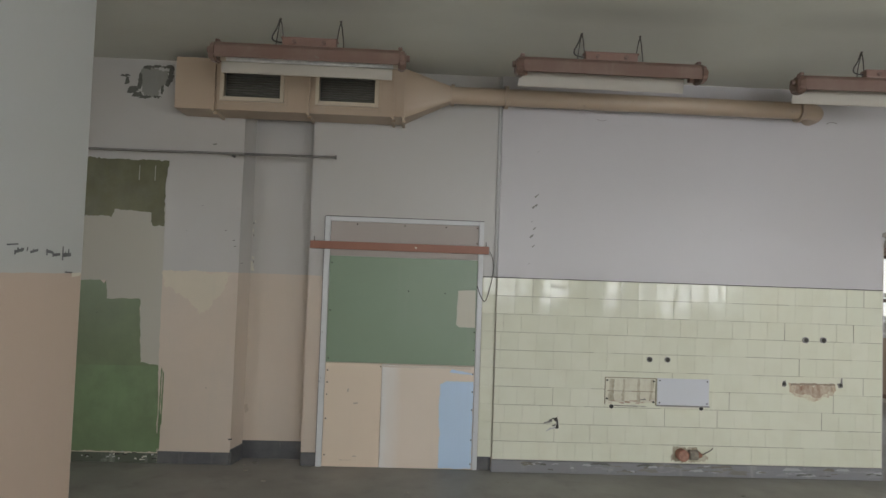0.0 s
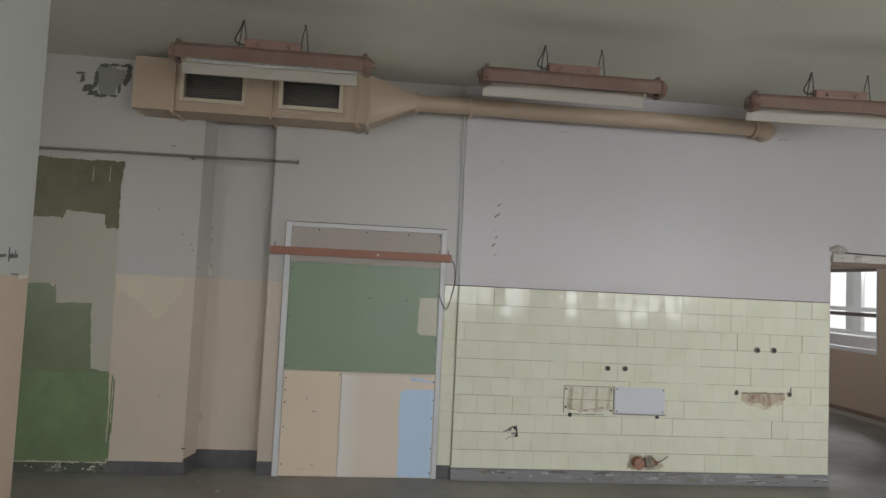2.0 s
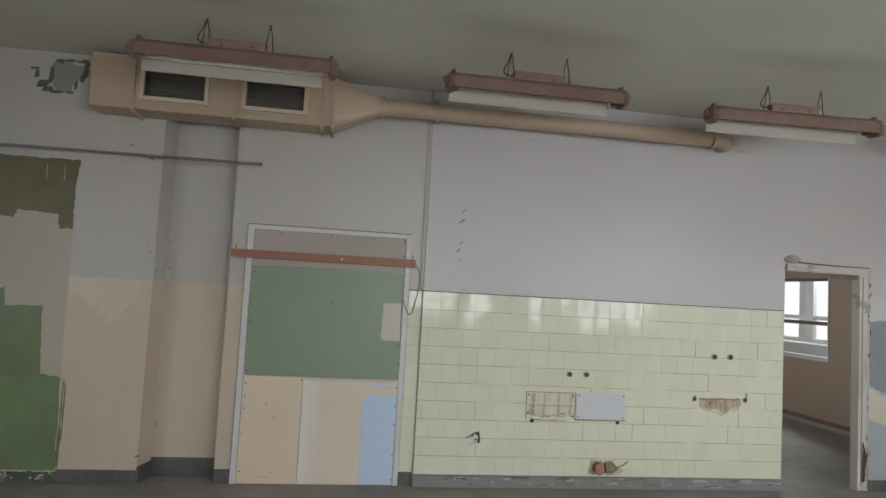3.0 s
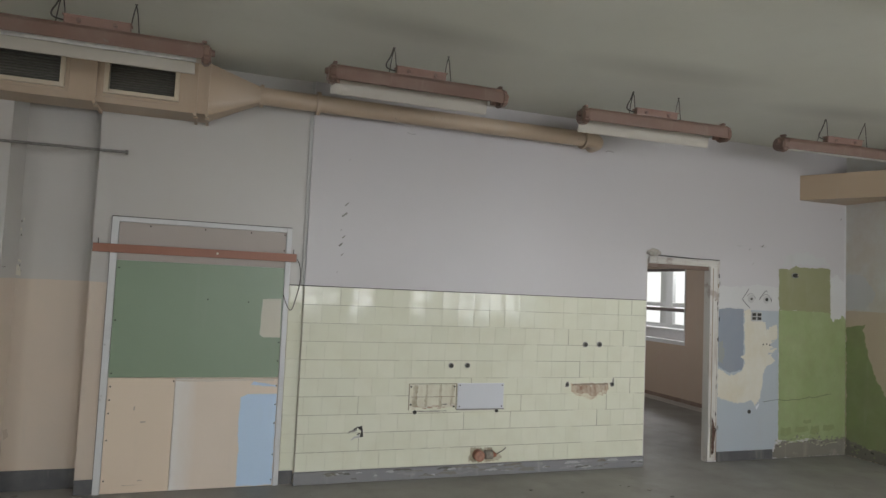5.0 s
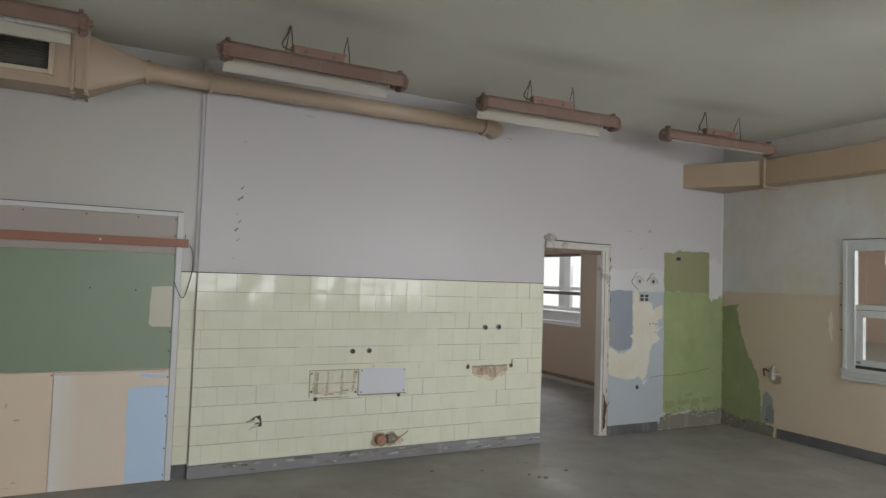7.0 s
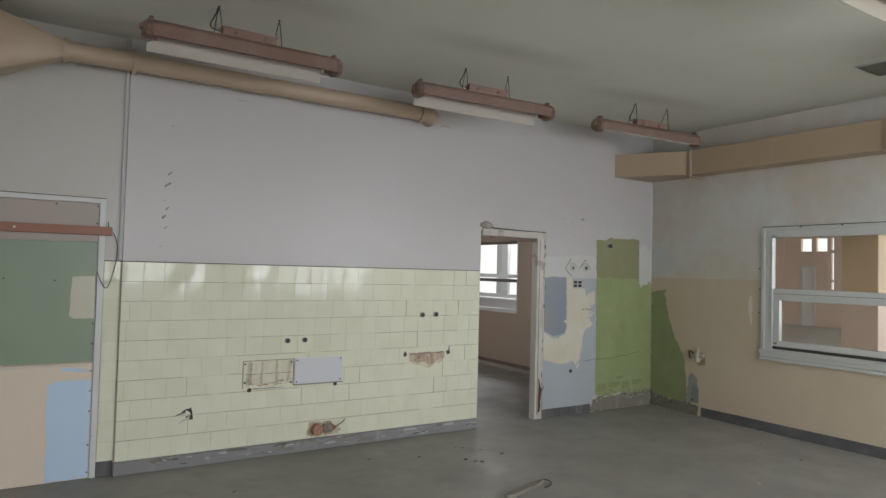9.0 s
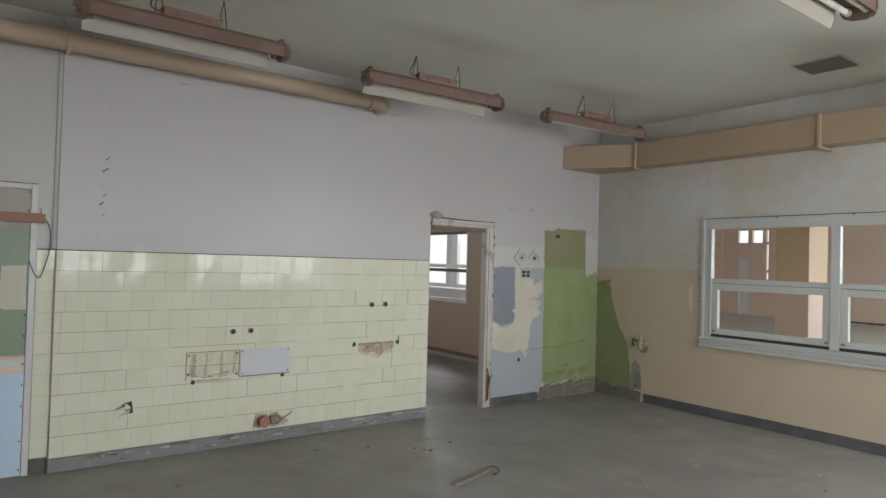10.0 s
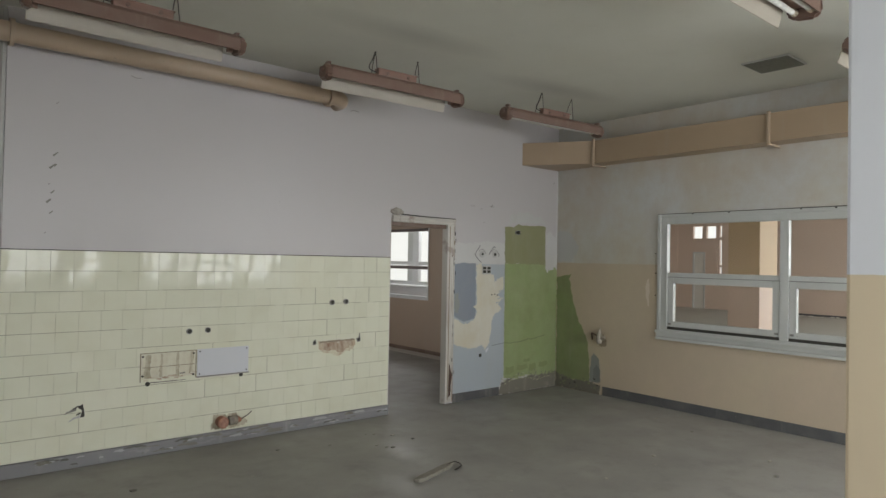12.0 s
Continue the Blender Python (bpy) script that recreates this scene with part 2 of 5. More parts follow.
M_CREAM_P = paint("paint_cream", (0.66, 0.63, 0.53), 0.5, 0.08, mottle=(((0.60, 0.53, 0.38), 0.5, 4.0), ((0.70, 0.70, 0.66), 0.4, 6.0)))
M_FOOT = paint("crumbled_plaster", (0.20, 0.185, 0.155), 0.95, 0.4, (0.31, 0.29, 0.24), bump_k=0.6)
M_SCRAPE = paint("scraped_grey", (0.30, 0.30, 0.31), 0.8, 0.3)
M_ROT = plain("rotten_wood", (0.13, 0.075, 0.055), 0.9, 0.0, 0.25)
M_BROWNISH = paint("brown_grime_and_shade", (0.30, 0.24, 0.17), 0.8, 0.2)
M_PALE = paint("pale_scuffed_tan", (0.66, 0.585, 0.51), 0.5, 0.08)
M_GREYP = paint("paint_grey", (0.50, 0.50, 0.49), 0.5, 0.10)
M_GREYP_PALE = paint("paint_rubbed_white", (0.60, 0.60, 0.595), 0.5, 0.06)
M_CRACK = plain("crack_dark", (0.12, 0.125, 0.07), 0.9)
M_FLAKE_PALE = paint("flake_pale_green", (0.43, 0.44, 0.31), 0.7, 0.2)
M_MOULD = paint("mouldy_dark_green", (0.10, 0.115, 0.085), 0.8, 0.4, (0.36, 0.36, 0.33))
M_LIME = plain("limed_metal", (0.44, 0.40, 0.33), 0.5, 0.1, 0.2)
M_SMEAR = paint("smear_grey_olive", (0.29, 0.305, 0.29), 0.5, 0.12)
M_GRIME_GREEN = paint("grimy_moss", (0.25, 0.30, 0.14), 0.6, 0.3, (0.29, 0.36, 0.17))
M_COUPLING = plain("coupling_beige", (0.36, 0.32, 0.26), 0.7, 0.0, 0.25)
M_GREY_SOFT = paint("paint_grey_soft", (0.55, 0.555, 0.55), 0.5, 0.08)
M_SMEAR_DARK = paint("smear_slate", (0.215, 0.23, 0.225), 0.5, 0.12)
M_SCRAPE_PINK = paint("scraped_pinkish_white", (0.72, 0.64, 0.56), 0.6, 0.12)
M_SCRAPE_PALE = paint("scraped_pale_grey", (0.43, 0.43, 0.445), 0.8, 0.3)
M_SMUDGE = paint("brown_smudge", (0.52, 0.43, 0.35), 0.6, 0.15)
M_LINTEL = paint("lintel_brown", (0.20, 0.135, 0.105), 0.7, 0.2)
M_HOLE = paint("bare_grey_plaster", (0.29, 0.29, 0.26), 0.9, 0.2, bump_k=0.4)
M_STAIN = paint("stain_buff", (0.685, 0.61, 0.485), 0.5, 0.12)
M_RUST = streaky("rust_stain", (0.58, 0.50, 0.38), (0.30, 0.175, 0.115), 26)
M_STREAK = streaky("glue_run", (0.58, 0.54, 0.41), (0.31, 0.26, 0.175), 24)
M_RUST_PALE = streaky("rust_wash", (0.70, 0.69, 0.54), (0.46, 0.32, 0.21), 22)
M_RESIDUE = streaky("old_glue", (0.72, 0.71, 0.58), (0.60, 0.55, 0.43), 14)
M_PLASTER = paint("bare_plaster", (0.235, 0.225, 0.205), 0.9, 0.3, bump_k=0.5)
M_CHIP_SHADE = plain("chip_and_shade_dark", (0.05, 0.048, 0.04), 0.8)
M_WHITEPLATE = paint("plate_white", (0.66, 0.68, 0.72), 0.35, 0.03)
M_STEEL = plain("dull_steel", (0.30, 0.29, 0.27), 0.45, 0.7)
M_TERRA = plain("terracotta_red", (0.40, 0.185, 0.12), 0.6, 0.0, 0.2)
M_BRASS = plain("limed_brass", (0.55, 0.48, 0.36), 0.45, 0.4)
M_WOOD = plain("weathered_wood", (0.25, 0.232, 0.195), 0.8)
M_RUBBLE = plain("plaster_rubble", (0.45, 0.42, 0.37), 0.9)
M_BLANK = paint("board_unpainted", (0.60, 0.575, 0.485), 0.5, 0.05)
M_GRIT = plain("floor_grit", (0.25, 0.24, 0.215), 0.9)
M_INK = plain("ink", (0.16, 0.16, 0.16), 0.7)


# ---- mesh helpers ----
def box(bm, x0, y0, z0, x1, y1, z1, bev=0.0):
    r = bmesh.ops.create_cube(bm, size=1.0)["verts"]
    for v in r:
        v.co = Vector((x0 if v.co.x < 0 else x1, y0 if v.co.y < 0 else y1, z0 if v.co.z < 0 else z1))
    if bev:
        es = list({e for v in r for e in v.link_edges})
        bmesh.ops.bevel(bm, geom=es, offset=bev, segments=2, affect="EDGES", profile=0.6)


def rod(bm, a, b, r, seg=12, r2=None):
    a, b = Vector(a), Vector(b)
    m = Matrix.Translation((a + b) / 2) @ (b - a).to_track_quat("Z", "Y").to_matrix().to_4x4()
    bmesh.ops.create_cone(bm, cap_ends=True, segments=seg, radius1=r, radius2=r if r2 is None else r2, depth=(b - a).length, matrix=m)


def prism(bm, poly, axis, lo, hi):
    """A polygon of (u, v) drawn out along an axis: x uses (y, z), y uses (x, z), z uses (x, y)."""
    def at(u, v, w):
        return {"x": (w, u, v), "y": (u, w, v), "z": (u, v, w)}[axis]
    a = [bm.verts.new(at(u, v, lo)) for u, v in poly]
    b = [bm.verts.new(at(u, v, hi)) for u, v in poly]
    bm.faces.new(a), bm.faces.new(b[::-1])
    for i in range(len(a)):
        j = (i + 1) % len(a)
        bm.faces.new((a[i], b[i], b[j], a[j]))
    bmesh.ops.recalc_face_normals(bm, faces=bm.faces[:])


def finish(name, bm, mat, smooth=False):
    me = bpy.data.meshes.new(name)
    bm.normal_update()
    if smooth:
        for f in bm.faces:
            f.smooth = len(f.verts) == 4
        for e in bm.edges:
            if len(e.link_faces) == 2 and e.calc_face_angle(0) > 0.7:
                e.smooth = False
    bm.to_mesh(me)
    bm.free()
    me.materials.append(mat)
    return new(name, me)


def part(name, bm, mat, parent, label="", smooth=False):
    ob = finish(name, bm, mat, smooth)
    ob.parent = parent
    ob.matrix_parent_inverse = parent.matrix_world.inverted() if parent.type != "EMPTY" else Matrix.Translation(-parent.location)
    if label:
        tagged(ob, label)
    return ob


def thing(name, at, label, category, group=""):
    ob = new(name)
    ob.empty_display_size = 0.05
    ob.location = at
    return tagged(ob, label, category, group)


def structure(name, bm, mat, label, category, smooth=False):
    return tagged(finish(name, bm, mat, smooth), label, category, kind="structure")


def boxes(*dims, bev=0.0):
    bm = bmesh.new()
    for d in dims:
        box(bm, *d, bev=bev)
    return bm


def patch(name, parent, mat, plane, at, outline, wob=0.008, seed=1, label="", lift=0.003, step=0.018, rag=0.0):
    """A coat of paint or a stain lying on a wall, with an uneven edge. plane y: outline in (x, z); plane x: in (y, z). rag: length of stray brush marks."""
    rnd = random.Random(seed)
    pts, run = [], 0.0
    for i, a in enumerate(outline):
        b = outline[(i + 1) % len(outline)]
        far = math.hypot(b[0] - a[0], b[1] - a[1])
        n = max(1, int(far / step))
        nu, nv = (b[1] - a[1]) / max(far, 1e-6), -(b[0] - a[0]) / max(far, 1e-6)
        for k in range(n):
            f = k / n
            run += far / n
            d = wob * (1.1 * noise.noise(Vector((run * 9, seed * 3.7, 0))) + 0.8 * noise.noise(Vector((run * 34, seed * 1.3, 5))) + rnd.uniform(-0.3, 0.3))
            if rag and rnd.random() < 0.45:
                d += rnd.uniform(-rag, rag)
            pts.append((a[0] + (b[0] - a[0]) * f + d * nu + rnd.uniform(-0.2, 0.2) * wob, a[1] + (b[1] - a[1]) * f + d * nv + rnd.uniform(-0.2, 0.2) * wob))
    bm = bmesh.new()
    vs = [bm.verts.new((u, at - lift, v) if plane == "y" else (at - lift, u, v)) for u, v in pts]
    f = bm.faces.new(vs)
    f.normal_update()
    want = Vector((0, -1, 0)) if plane == "y" else Vector((-1, 0, 0))
    if f.normal.dot(want) < 0:
        f.normal_flip()
    bmesh.ops.triangulate(bm, faces=bm.faces[:], ngon_method="EAR_CLIP")
    return part(name, bm, mat, parent, label)


def disc(name, parent, mat, plane, at, u, v, r, depth=0.006, label="", seg=20):
    bm = bmesh.new()
    if plane == "y":
        rod(bm, (u, at, v), (u, at - depth, v), r, seg)
    else:
        rod(bm, (at, u, v), (at - depth, u, v), r, seg)
    return part(name, bm, mat, parent, label)


def wire(name, parent, mat, pts, r, label=""):
    cu = bpy.data.curves.new(name, "CURVE")
    cu.dimensions, cu.bevel_depth, cu.bevel_resolution, cu.resolution_u = "3D", r, 2, 6
    sp = cu.splines.new("NURBS")
    sp.points.add(len(pts) - 1)
    for q, p in zip(sp.points, pts):
        q.co = (*p, 1)
    sp.use_endpoint_u, sp.order_u = True, 3
    tmp = bpy.data.objects.new("tmp", cu)
    me = bpy.data.meshes.new_from_object(tmp)
    bpy.data.objects.remove(tmp)
    me.materials.clear()
    me.materials.append(mat)
    ob = new(name, me)
    ob.parent = parent
    ob.matrix_parent_inverse = parent.matrix_world.inverted() if parent.type != "EMPTY" else Matrix.Translation(-parent.location)
    if label:
        tagged(ob, label)
    return ob


# ---- the setting ----
CEIL = 3.35
NY = 4.206  # painted face of the north wall
EX = 7.14  # face of the east wall
SY = -3.0  # inner face of the south facade
SW, SZ0, SZ1 = 2.0, 0.92, 2.75  # facade windows
floor = structure("floor", boxes((-5.2, SY - 0.3, -0.12, 24.2, 13.3, 0.0)), M_FLOOR, "worn dark grey lino floor with dust and scuffs", "floor")
structure("floor_hall", boxes((7.25, SY, 0.0, 24.0, 13.1, 0.004)), paint("dusty_screed", (0.58, 0.56, 0.53), 0.8, 0.12), "pale dusty screed floor of the hall", "floor")
ceiling = structure("ceiling", boxes((-5.2, SY - 0.3, CEIL, 24.2, 13.3, CEIL + 0.2)), M_CEIL, "grey-white distempered ceiling with lamp shadows painted into its colour", "ceiling")
wall_north = structure("wall_north", boxes((1.1, NY, 0, 4.46, NY + 0.075, CEIL), (5.25, NY, 0, EX + 0.2, NY + 0.075, CEIL), (4.46, NY, 2.04, 5.25, NY + 0.075, CEIL)), M_WALL_N,
                       "white painted wall above pale yellow tiles, with a doorway", "wall")
wall_door = structure("wall_door_bay", boxes((-0.5, 4.236, 0, 1.1, 4.6, CEIL)), M_WALL, "white over beige painted wall round a boarded doorway", "wall")
wall_niche = structure("wall_niche", boxes((-1.05, 4.42, 0, -0.5, 4.6, CEIL)), M_WALL, "white over beige painted back of a shallow niche", "wall")
wall_left = structure("wall_north_west", boxes((-5.2, NY, 0, -1.075, 4.6, CEIL)), M_WALL, "white over beige wall with patches of green and putty paint", "wall")
bm = bmesh.new()
prism(bm, [(-1.074, NY), (-1.03, 4.42), (-1.03, 4.6), (-1.074, 4.6)], "z", 0, CEIL)
structure("wall_niche_side", bm, M_WALL, "white over beige side of a shallow niche", "wall")
# Unseen opening, added so that light reaches the east pier and east wall.
WW = ((-2.6, -0.8),)
wall_west = structure("wall_west", boxes((-5.2, SY, 0, -5.0, -2.6, CEIL), (-5.2, -0.8, 0, -5.0, NY, CEIL),
                                         *((-5.2, p, 0, -5.0, q, SZ0) for p, q in WW), *((-5.2, p, SZ1, -5.0, q, CEIL) for p, q in WW)), M_WALL, "white over beige painted side wall", "wall")
pier_left = structure("pier_west", boxes((-1.36, 0.42, 0, -0.83, 1.2, CEIL), bev=0.008), M_PIER_SHADED, "white over beige pier with pencilled scribble", "pier")
pier_right = structure("pier_east", boxes((2.9, -1.28, 0, 3.4, -0.52, CEIL), bev=0.012), M_PIER_LIT, "white over sand-coloured pier with a worn edge", "pier")
# east wall with the long inner window
WY0, WY1, WZ0, WZ1 = 0.0, 2.70, 0.81, 2.145
wall_east = structure("wall_east", boxes((EX, SY, 0, EX + 0.10, WY0, CEIL), (EX, WY1, 0, EX + 0.10, NY, CEIL), (EX, WY0, 0, EX + 0.10, WY1, WZ0), (EX, WY0, WZ1, EX + 0.10, WY1, CEIL)), M_WALL_E,
                      "white over ochre painted wall with a long inner window", "wall")
# south facade with a band of windows
# Windows past x = 8 are unseen, added to light the hall.
SXS = [1.75, 3.9, 6.05, 8.7, 11.2, 13.7, 16.2, 18.7, 21.2]
fac, x = [], -5.2
for cx in SXS:
    fac += [(x, SY - 0.3, 0, cx - SW / 2, SY, CEIL), (cx - SW / 2, SY - 0.3, 0, cx + SW / 2, SY, SZ0), (cx - SW / 2, SY - 0.3, SZ1, cx + SW / 2, SY, CEIL)]
    x = cx + SW / 2
fac.append((x, SY - 0.3, 0, 24.2, SY, CEIL))
wall_south = structure("wall_south", boxes(*fac), M_WALL, "white over beige outer wall with a band of windows", "wall")
# back room behind the doorway
structure("wall_back_room_east", boxes((7.5, NY + 0.075, 0, 7.62, 7.31, CEIL), (7.5, 9.5, 0, 7.62, 10.4, CEIL), (7.5, 7.31, 0, 7.62, 9.5, 0.93), (7.5, 7.31, 2.15, 7.62, 9.5, CEIL)), M_BACK,
          "tan painted wall of the room beyond the doorway", "wall")
structure("wall_back_room_north", boxes((2.6, 10.4, 0, 7.62, 10.6, CEIL)), M_BACK, "tan painted far wall of the back room", "wall")
# The opening in this wall is unseen, added for a lamp.
structure("wall_back_room_west", boxes((2.6, 4.6, 0, 2.8, 6.0, CEIL), (2.6, 9.0, 0, 2.8, 10.4, CEIL), (2.6, 6.0, 0, 2.8, 9.0, 0.92), (2.6, 6.0, 2.5, 2.8, 9.0, CEIL)), M_BACK, "tan painted side wall of the back room with an added opening", "wall")
# light well outside the back room's window
structure("wall_lobby_south", boxes((7.62, 6.4, 0, 9.6, 6.55, CEIL)), M_WALL_N, "white painted wall of the glazed lobby", "wall")
# hall east of the inner window
structure("wall_hall_north", boxes((7.34, 4.41, 0, 7.48, 4.6, CEIL), (9.6, 6.4, 0, 9.75, 13.1, CEIL), (9.75, 13.1, 0, 24.2, 13.3, CEIL)), M_HALL, "salmon painted hall wall", "wall")
structure("wall_hall_east", boxes((23.6, SY, 0, 23.8, 9.42, CEIL), (23.6, 11.9, 0, 23.8, 13.1, CEIL), (23.6, 9.42, 3.07, 23.8, 11.9, CEIL)), M_HALL, "salmon painted end wall of the hall", "wall")
structure("pillar_hall", boxes((9.9, 2.81, 0, 10.48, 3.27, CEIL), bev=0.01), M_HALLY, "ochre over salmon painted square pillar in the hall", "pillar")
backdrop = structure("backdrop_sky", boxes((-14, -9.1, -3, 32, -9.0, 12), (-14, -9.0, -3, -13.9, 12, 12)), M_SKY, "bright overcast sky outside the windows", "sky")
structure("backdrop_lobby", boxes((9.50, 6.6, 0.02, 9.54, 13.0, 3.3)), M_SKY2, "pale overcast daylight outside the lobby", "sky")
# Unseen white lining, added to bounce neutral light onto the lobby windows.
structure("trim_lobby_bounce", boxes((7.62, 6.55, 0, 7.632, 7.31, CEIL), (7.62, 7.31, 0, 7.632, 9.5, 0.9), (7.62, 7.31, 2.155, 7.632, 9.5, CEIL), (7.62, 9.5, 0, 7.632, 13.1, CEIL), (7.632, 13.1, 0, 9.75, 13.2, CEIL)), M_WALL_N, "unseen white lining added to bounce light inside the lobby", "trim")
structure("backdrop_far_doors", boxes((24.4, 8.6, 0.0, 24.45, 13.0, 3.32)), M_SKY2, "bright daylight outside the far hall doors", "sky")

for cx in SXS:
    window_light(cx, SY - 0.32, (SZ0 + SZ1) / 2, SW - 0.1, SZ1 - SZ0 - 0.1, 47, 0, WIN_POWER * (0.86 if cx < 2 else 1.0 if cx < 5 else 1.05) if cx < 7 else (17.0 if cx < 12 else 150.0))
# Lamp in the added west opening, brightening the room's east side.
for p, q in WW:
    window_light(-5.22, (p + q) / 2, (SZ0 + SZ1) / 2, q - p - 0.1, SZ1 - SZ0 - 0.1, 44, -90, 66.0)
# Lamp in the back room's added west opening, brightening its walls.
window_light(2.58, 7.5, 1.7, 2.9, 1.5, 90, -90, 25)
window_light(9.30, 10.0, 2.62, 5.5, 0.45, 60, 90, 70)

# ---- skirtings and plinth ----
def skirting(name, parent_label, *dims, mat=M_SKIRT):
    return structure(name, boxes(*dims, bev=0.004), mat, parent_label, "skirting")


skirting("baseboard_tiles", "chipped grey plinth under the tiles", (1.09, 4.172, 0, 4.455, NY, 0.098), mat=M_PLINTH)
skirting("baseboard_door_bay", "dark grey painted skirting", (-0.5, 4.222, 0, -0.372, 4.236, 0.11), (0.975, 4.222, 0, 1.088, 4.236, 0.11))
skirting("baseboard_niche", "dark grey painted skirting in the niche", (-1.03, 4.405, 0, -0.5, 4.42, 0.15))
bm = bmesh.new()
prism(bm, [(-1.075, NY - 0.010), (-1.060, NY - 0.012), (-1.016, 4.404), (-1.03, 4.404)], "z", 0, 0.125)
structure("baseboard_niche_side", bm, M_SKIRT, "dark grey painted skirting on the niche's side", "skirting")
skirting("baseboard_west", "dark grey painted skirting", (-1.66, NY - 0.014, 0, -1.077, NY, 0.10))
skirting("baseboard_west_mouldy", "peeled dark green skirting with white mould", (-5.0, NY - 0.008, 0, -1.664, NY, 0.080), mat=M_MOULD)
skirting("baseboard_blue", "dark slate skirting right of the doorway", (5.36, NY - 0.014, 0, 6.09, NY, 0.10))
skirting("baseboard_east", "dark painted skirting of the east wall", (EX - 0.015, SY, 0, EX, 3.46, 0.105))
skirting("baseboard_back_room", "dark skirting of the back room", (7.485, 4.61, 0, 7.5, 10.39, 0.065), mat=M_LINTEL)
skirting("baseboard_hall", "dark skirting of the hall", (23.585, SY, 0, 23.6, 9.6, 0.07))

# ---- paint patches and marks on the walls ----
P = patch
# west part: green and putty coats
P("green_paint_patch", wall_left, M_GREEN_L, "y", NY, [(-2.9, 0.09), (-1.67, 0.09), (-1.69, 0.80), (-1.84, 0.82), (-1.87, 1.345), (-2.14, 1.337), (-2.15, 1.49), (-2.17, 1.46), (-2.20, 1.49), (-2.9, 1.46)], 0.006, 11, "green gloss paint patch", 0.003, 0.02, 0.003)
P("putty_paint_patch", wall_left, M_PUTTY, "y", NY, [(-2.9, 1.46), (-2.15, 1.49), (-2.14, 1.337), (-1.87, 1.345), (-1.84, 0.82), (-1.69, 0.80), (-1.70, 2.12), (-2.9, 2.12)], 0.004, 12, "putty-coloured paint patch", 0.0025)
P("olive_paint_patch", wall_left, M_OLIVE_L, "y", NY, [(-2.9, 2.50), (-1.68, 2.50), (-1.71, 2.33), (-1.70, 1.95), (-1.80, 1.95), (-1.81, 2.06), (-2.11, 2.08), (-2.14, 2.02), (-2.9, 2.01)], 0.010, 13, "dark olive paint patch", 0.004, 0.018, 0.006)
for k, (u, v0, v1) in enumerate(((-1.672, 0.12, 0.79), (-1.655, 0.30, 0.76), (-1.664, 0.10, 0.42))):
    P("green_smear", wall_left, M_GREEN_L, "y", NY, [(u, v0), (u + 0.012, v0 + 0.02), (u + 0.014, v1 - 0.03), (u + 0.003, v1)], 0.004, 16 + k, "smeared green paint", 0.0022)
for k, u in enumerate((-1.93, -1.80)):
    P("scratch", wall_left, M_PUTTY, "y", NY, [(u, 2.33), (u + 0.006, 2.33), (u + 0.005, 2.46), (u + 0.001, 2.45)], 0.001, 18 + k, "", 0.005)
P("buff_stain", wall_left, M_STAIN, "y", NY, [(-1.69, 1.58), (-1.14, 1.58), (-1.20, 1.42), (-1.30, 1.29), (-1.37, 1.23), (-1.45, 1.33), (-1.58, 1.42), (-1.68, 1.45)], 0.022, 14, "buff stain", 0.003, 0.016, 0.010)
P("plaster_hole", wall_left, M_HOLE, "y", NY, [(-1.97, 3.20), (-1.95, 3.27), (-1.88, 3.285), (-1.80, 3.26), (-1.74, 3.25), (-1.73, 3.17), (-1.79, 3.11), (-1.80, 3.03), (-1.90, 3.035), (-1.95, 3.07)], 0.012, 15, "flaked bare plaster", 0.003, 0.012, 0.012)
rnd = random.Random(23)
for k, (u, v, w, h) in enumerate(((-2.13, 3.20, 0.06, 0.014), (-2.09, 3.13, 0.03, 0.05), (-2.07, 3.06, 0.07, 0.05), (-2.03, 3.03, 0.07, 0.03), (-1.98, 3.10, 0.025, 0.12), (-1.97, 3.02, 0.08, 0.02), (-1.95, 3.27, 0.06, 0.025), (-1.88, 3.285, 0.07, 0.015), (-1.80, 3.28, 0.08, 0.022),
                                  (-1.735, 3.17, 0.035, 0.10), (-1.755, 3.13, 0.03, 0.05), (-1.79, 3.06, 0.02, 0.06), (-1.85, 3.025, 0.05, 0.015), (-1.665, 3.13, 0.045, 0.06))):
    w, h = w * 1.45, h * 1.35
    P("flake_edge", wall_left, M_FLAKE, "y", NY, [(u, v), (u + w * 0.6, v - 0.004), (u + w, v + h * 0.3), (u + w * 0.8, v + h), (u + w * 0.2, v + h * 0.8)], 0.006, 20 + k, "dark broken plaster edge", 0.005, 0.010, 0.008)
P("niche_chip", wall_niche, M_SMUDGE, "y", 4.42, [(-1.03, 0.45), (-1.0, 0.46), (-0.99, 0.40), (-1.02, 0.38)], 0.006, 26)
P("niche_chip", wall_niche, M_CREAM_P, "y", 4.42, [(-1.045, 1.70), (-1.01, 1.68), (-1.0, 1.60), (-1.035, 1.61)], 0.008, 27)
# pencilled marks on the pier
def stroke(u0, v0, u1, v1, w):
    """A thin pencilled bar on the pier's face."""
    bm = bmesh.new()
    prism(bm, [(u0, v0 - w / 2), (u1, v1 - w / 2), (u1, v1 + w / 2), (u0, v0 + w / 2)], "x", -0.8315, -0.8285)
    part("scribble_bar", bm, M_INK, pier_left)


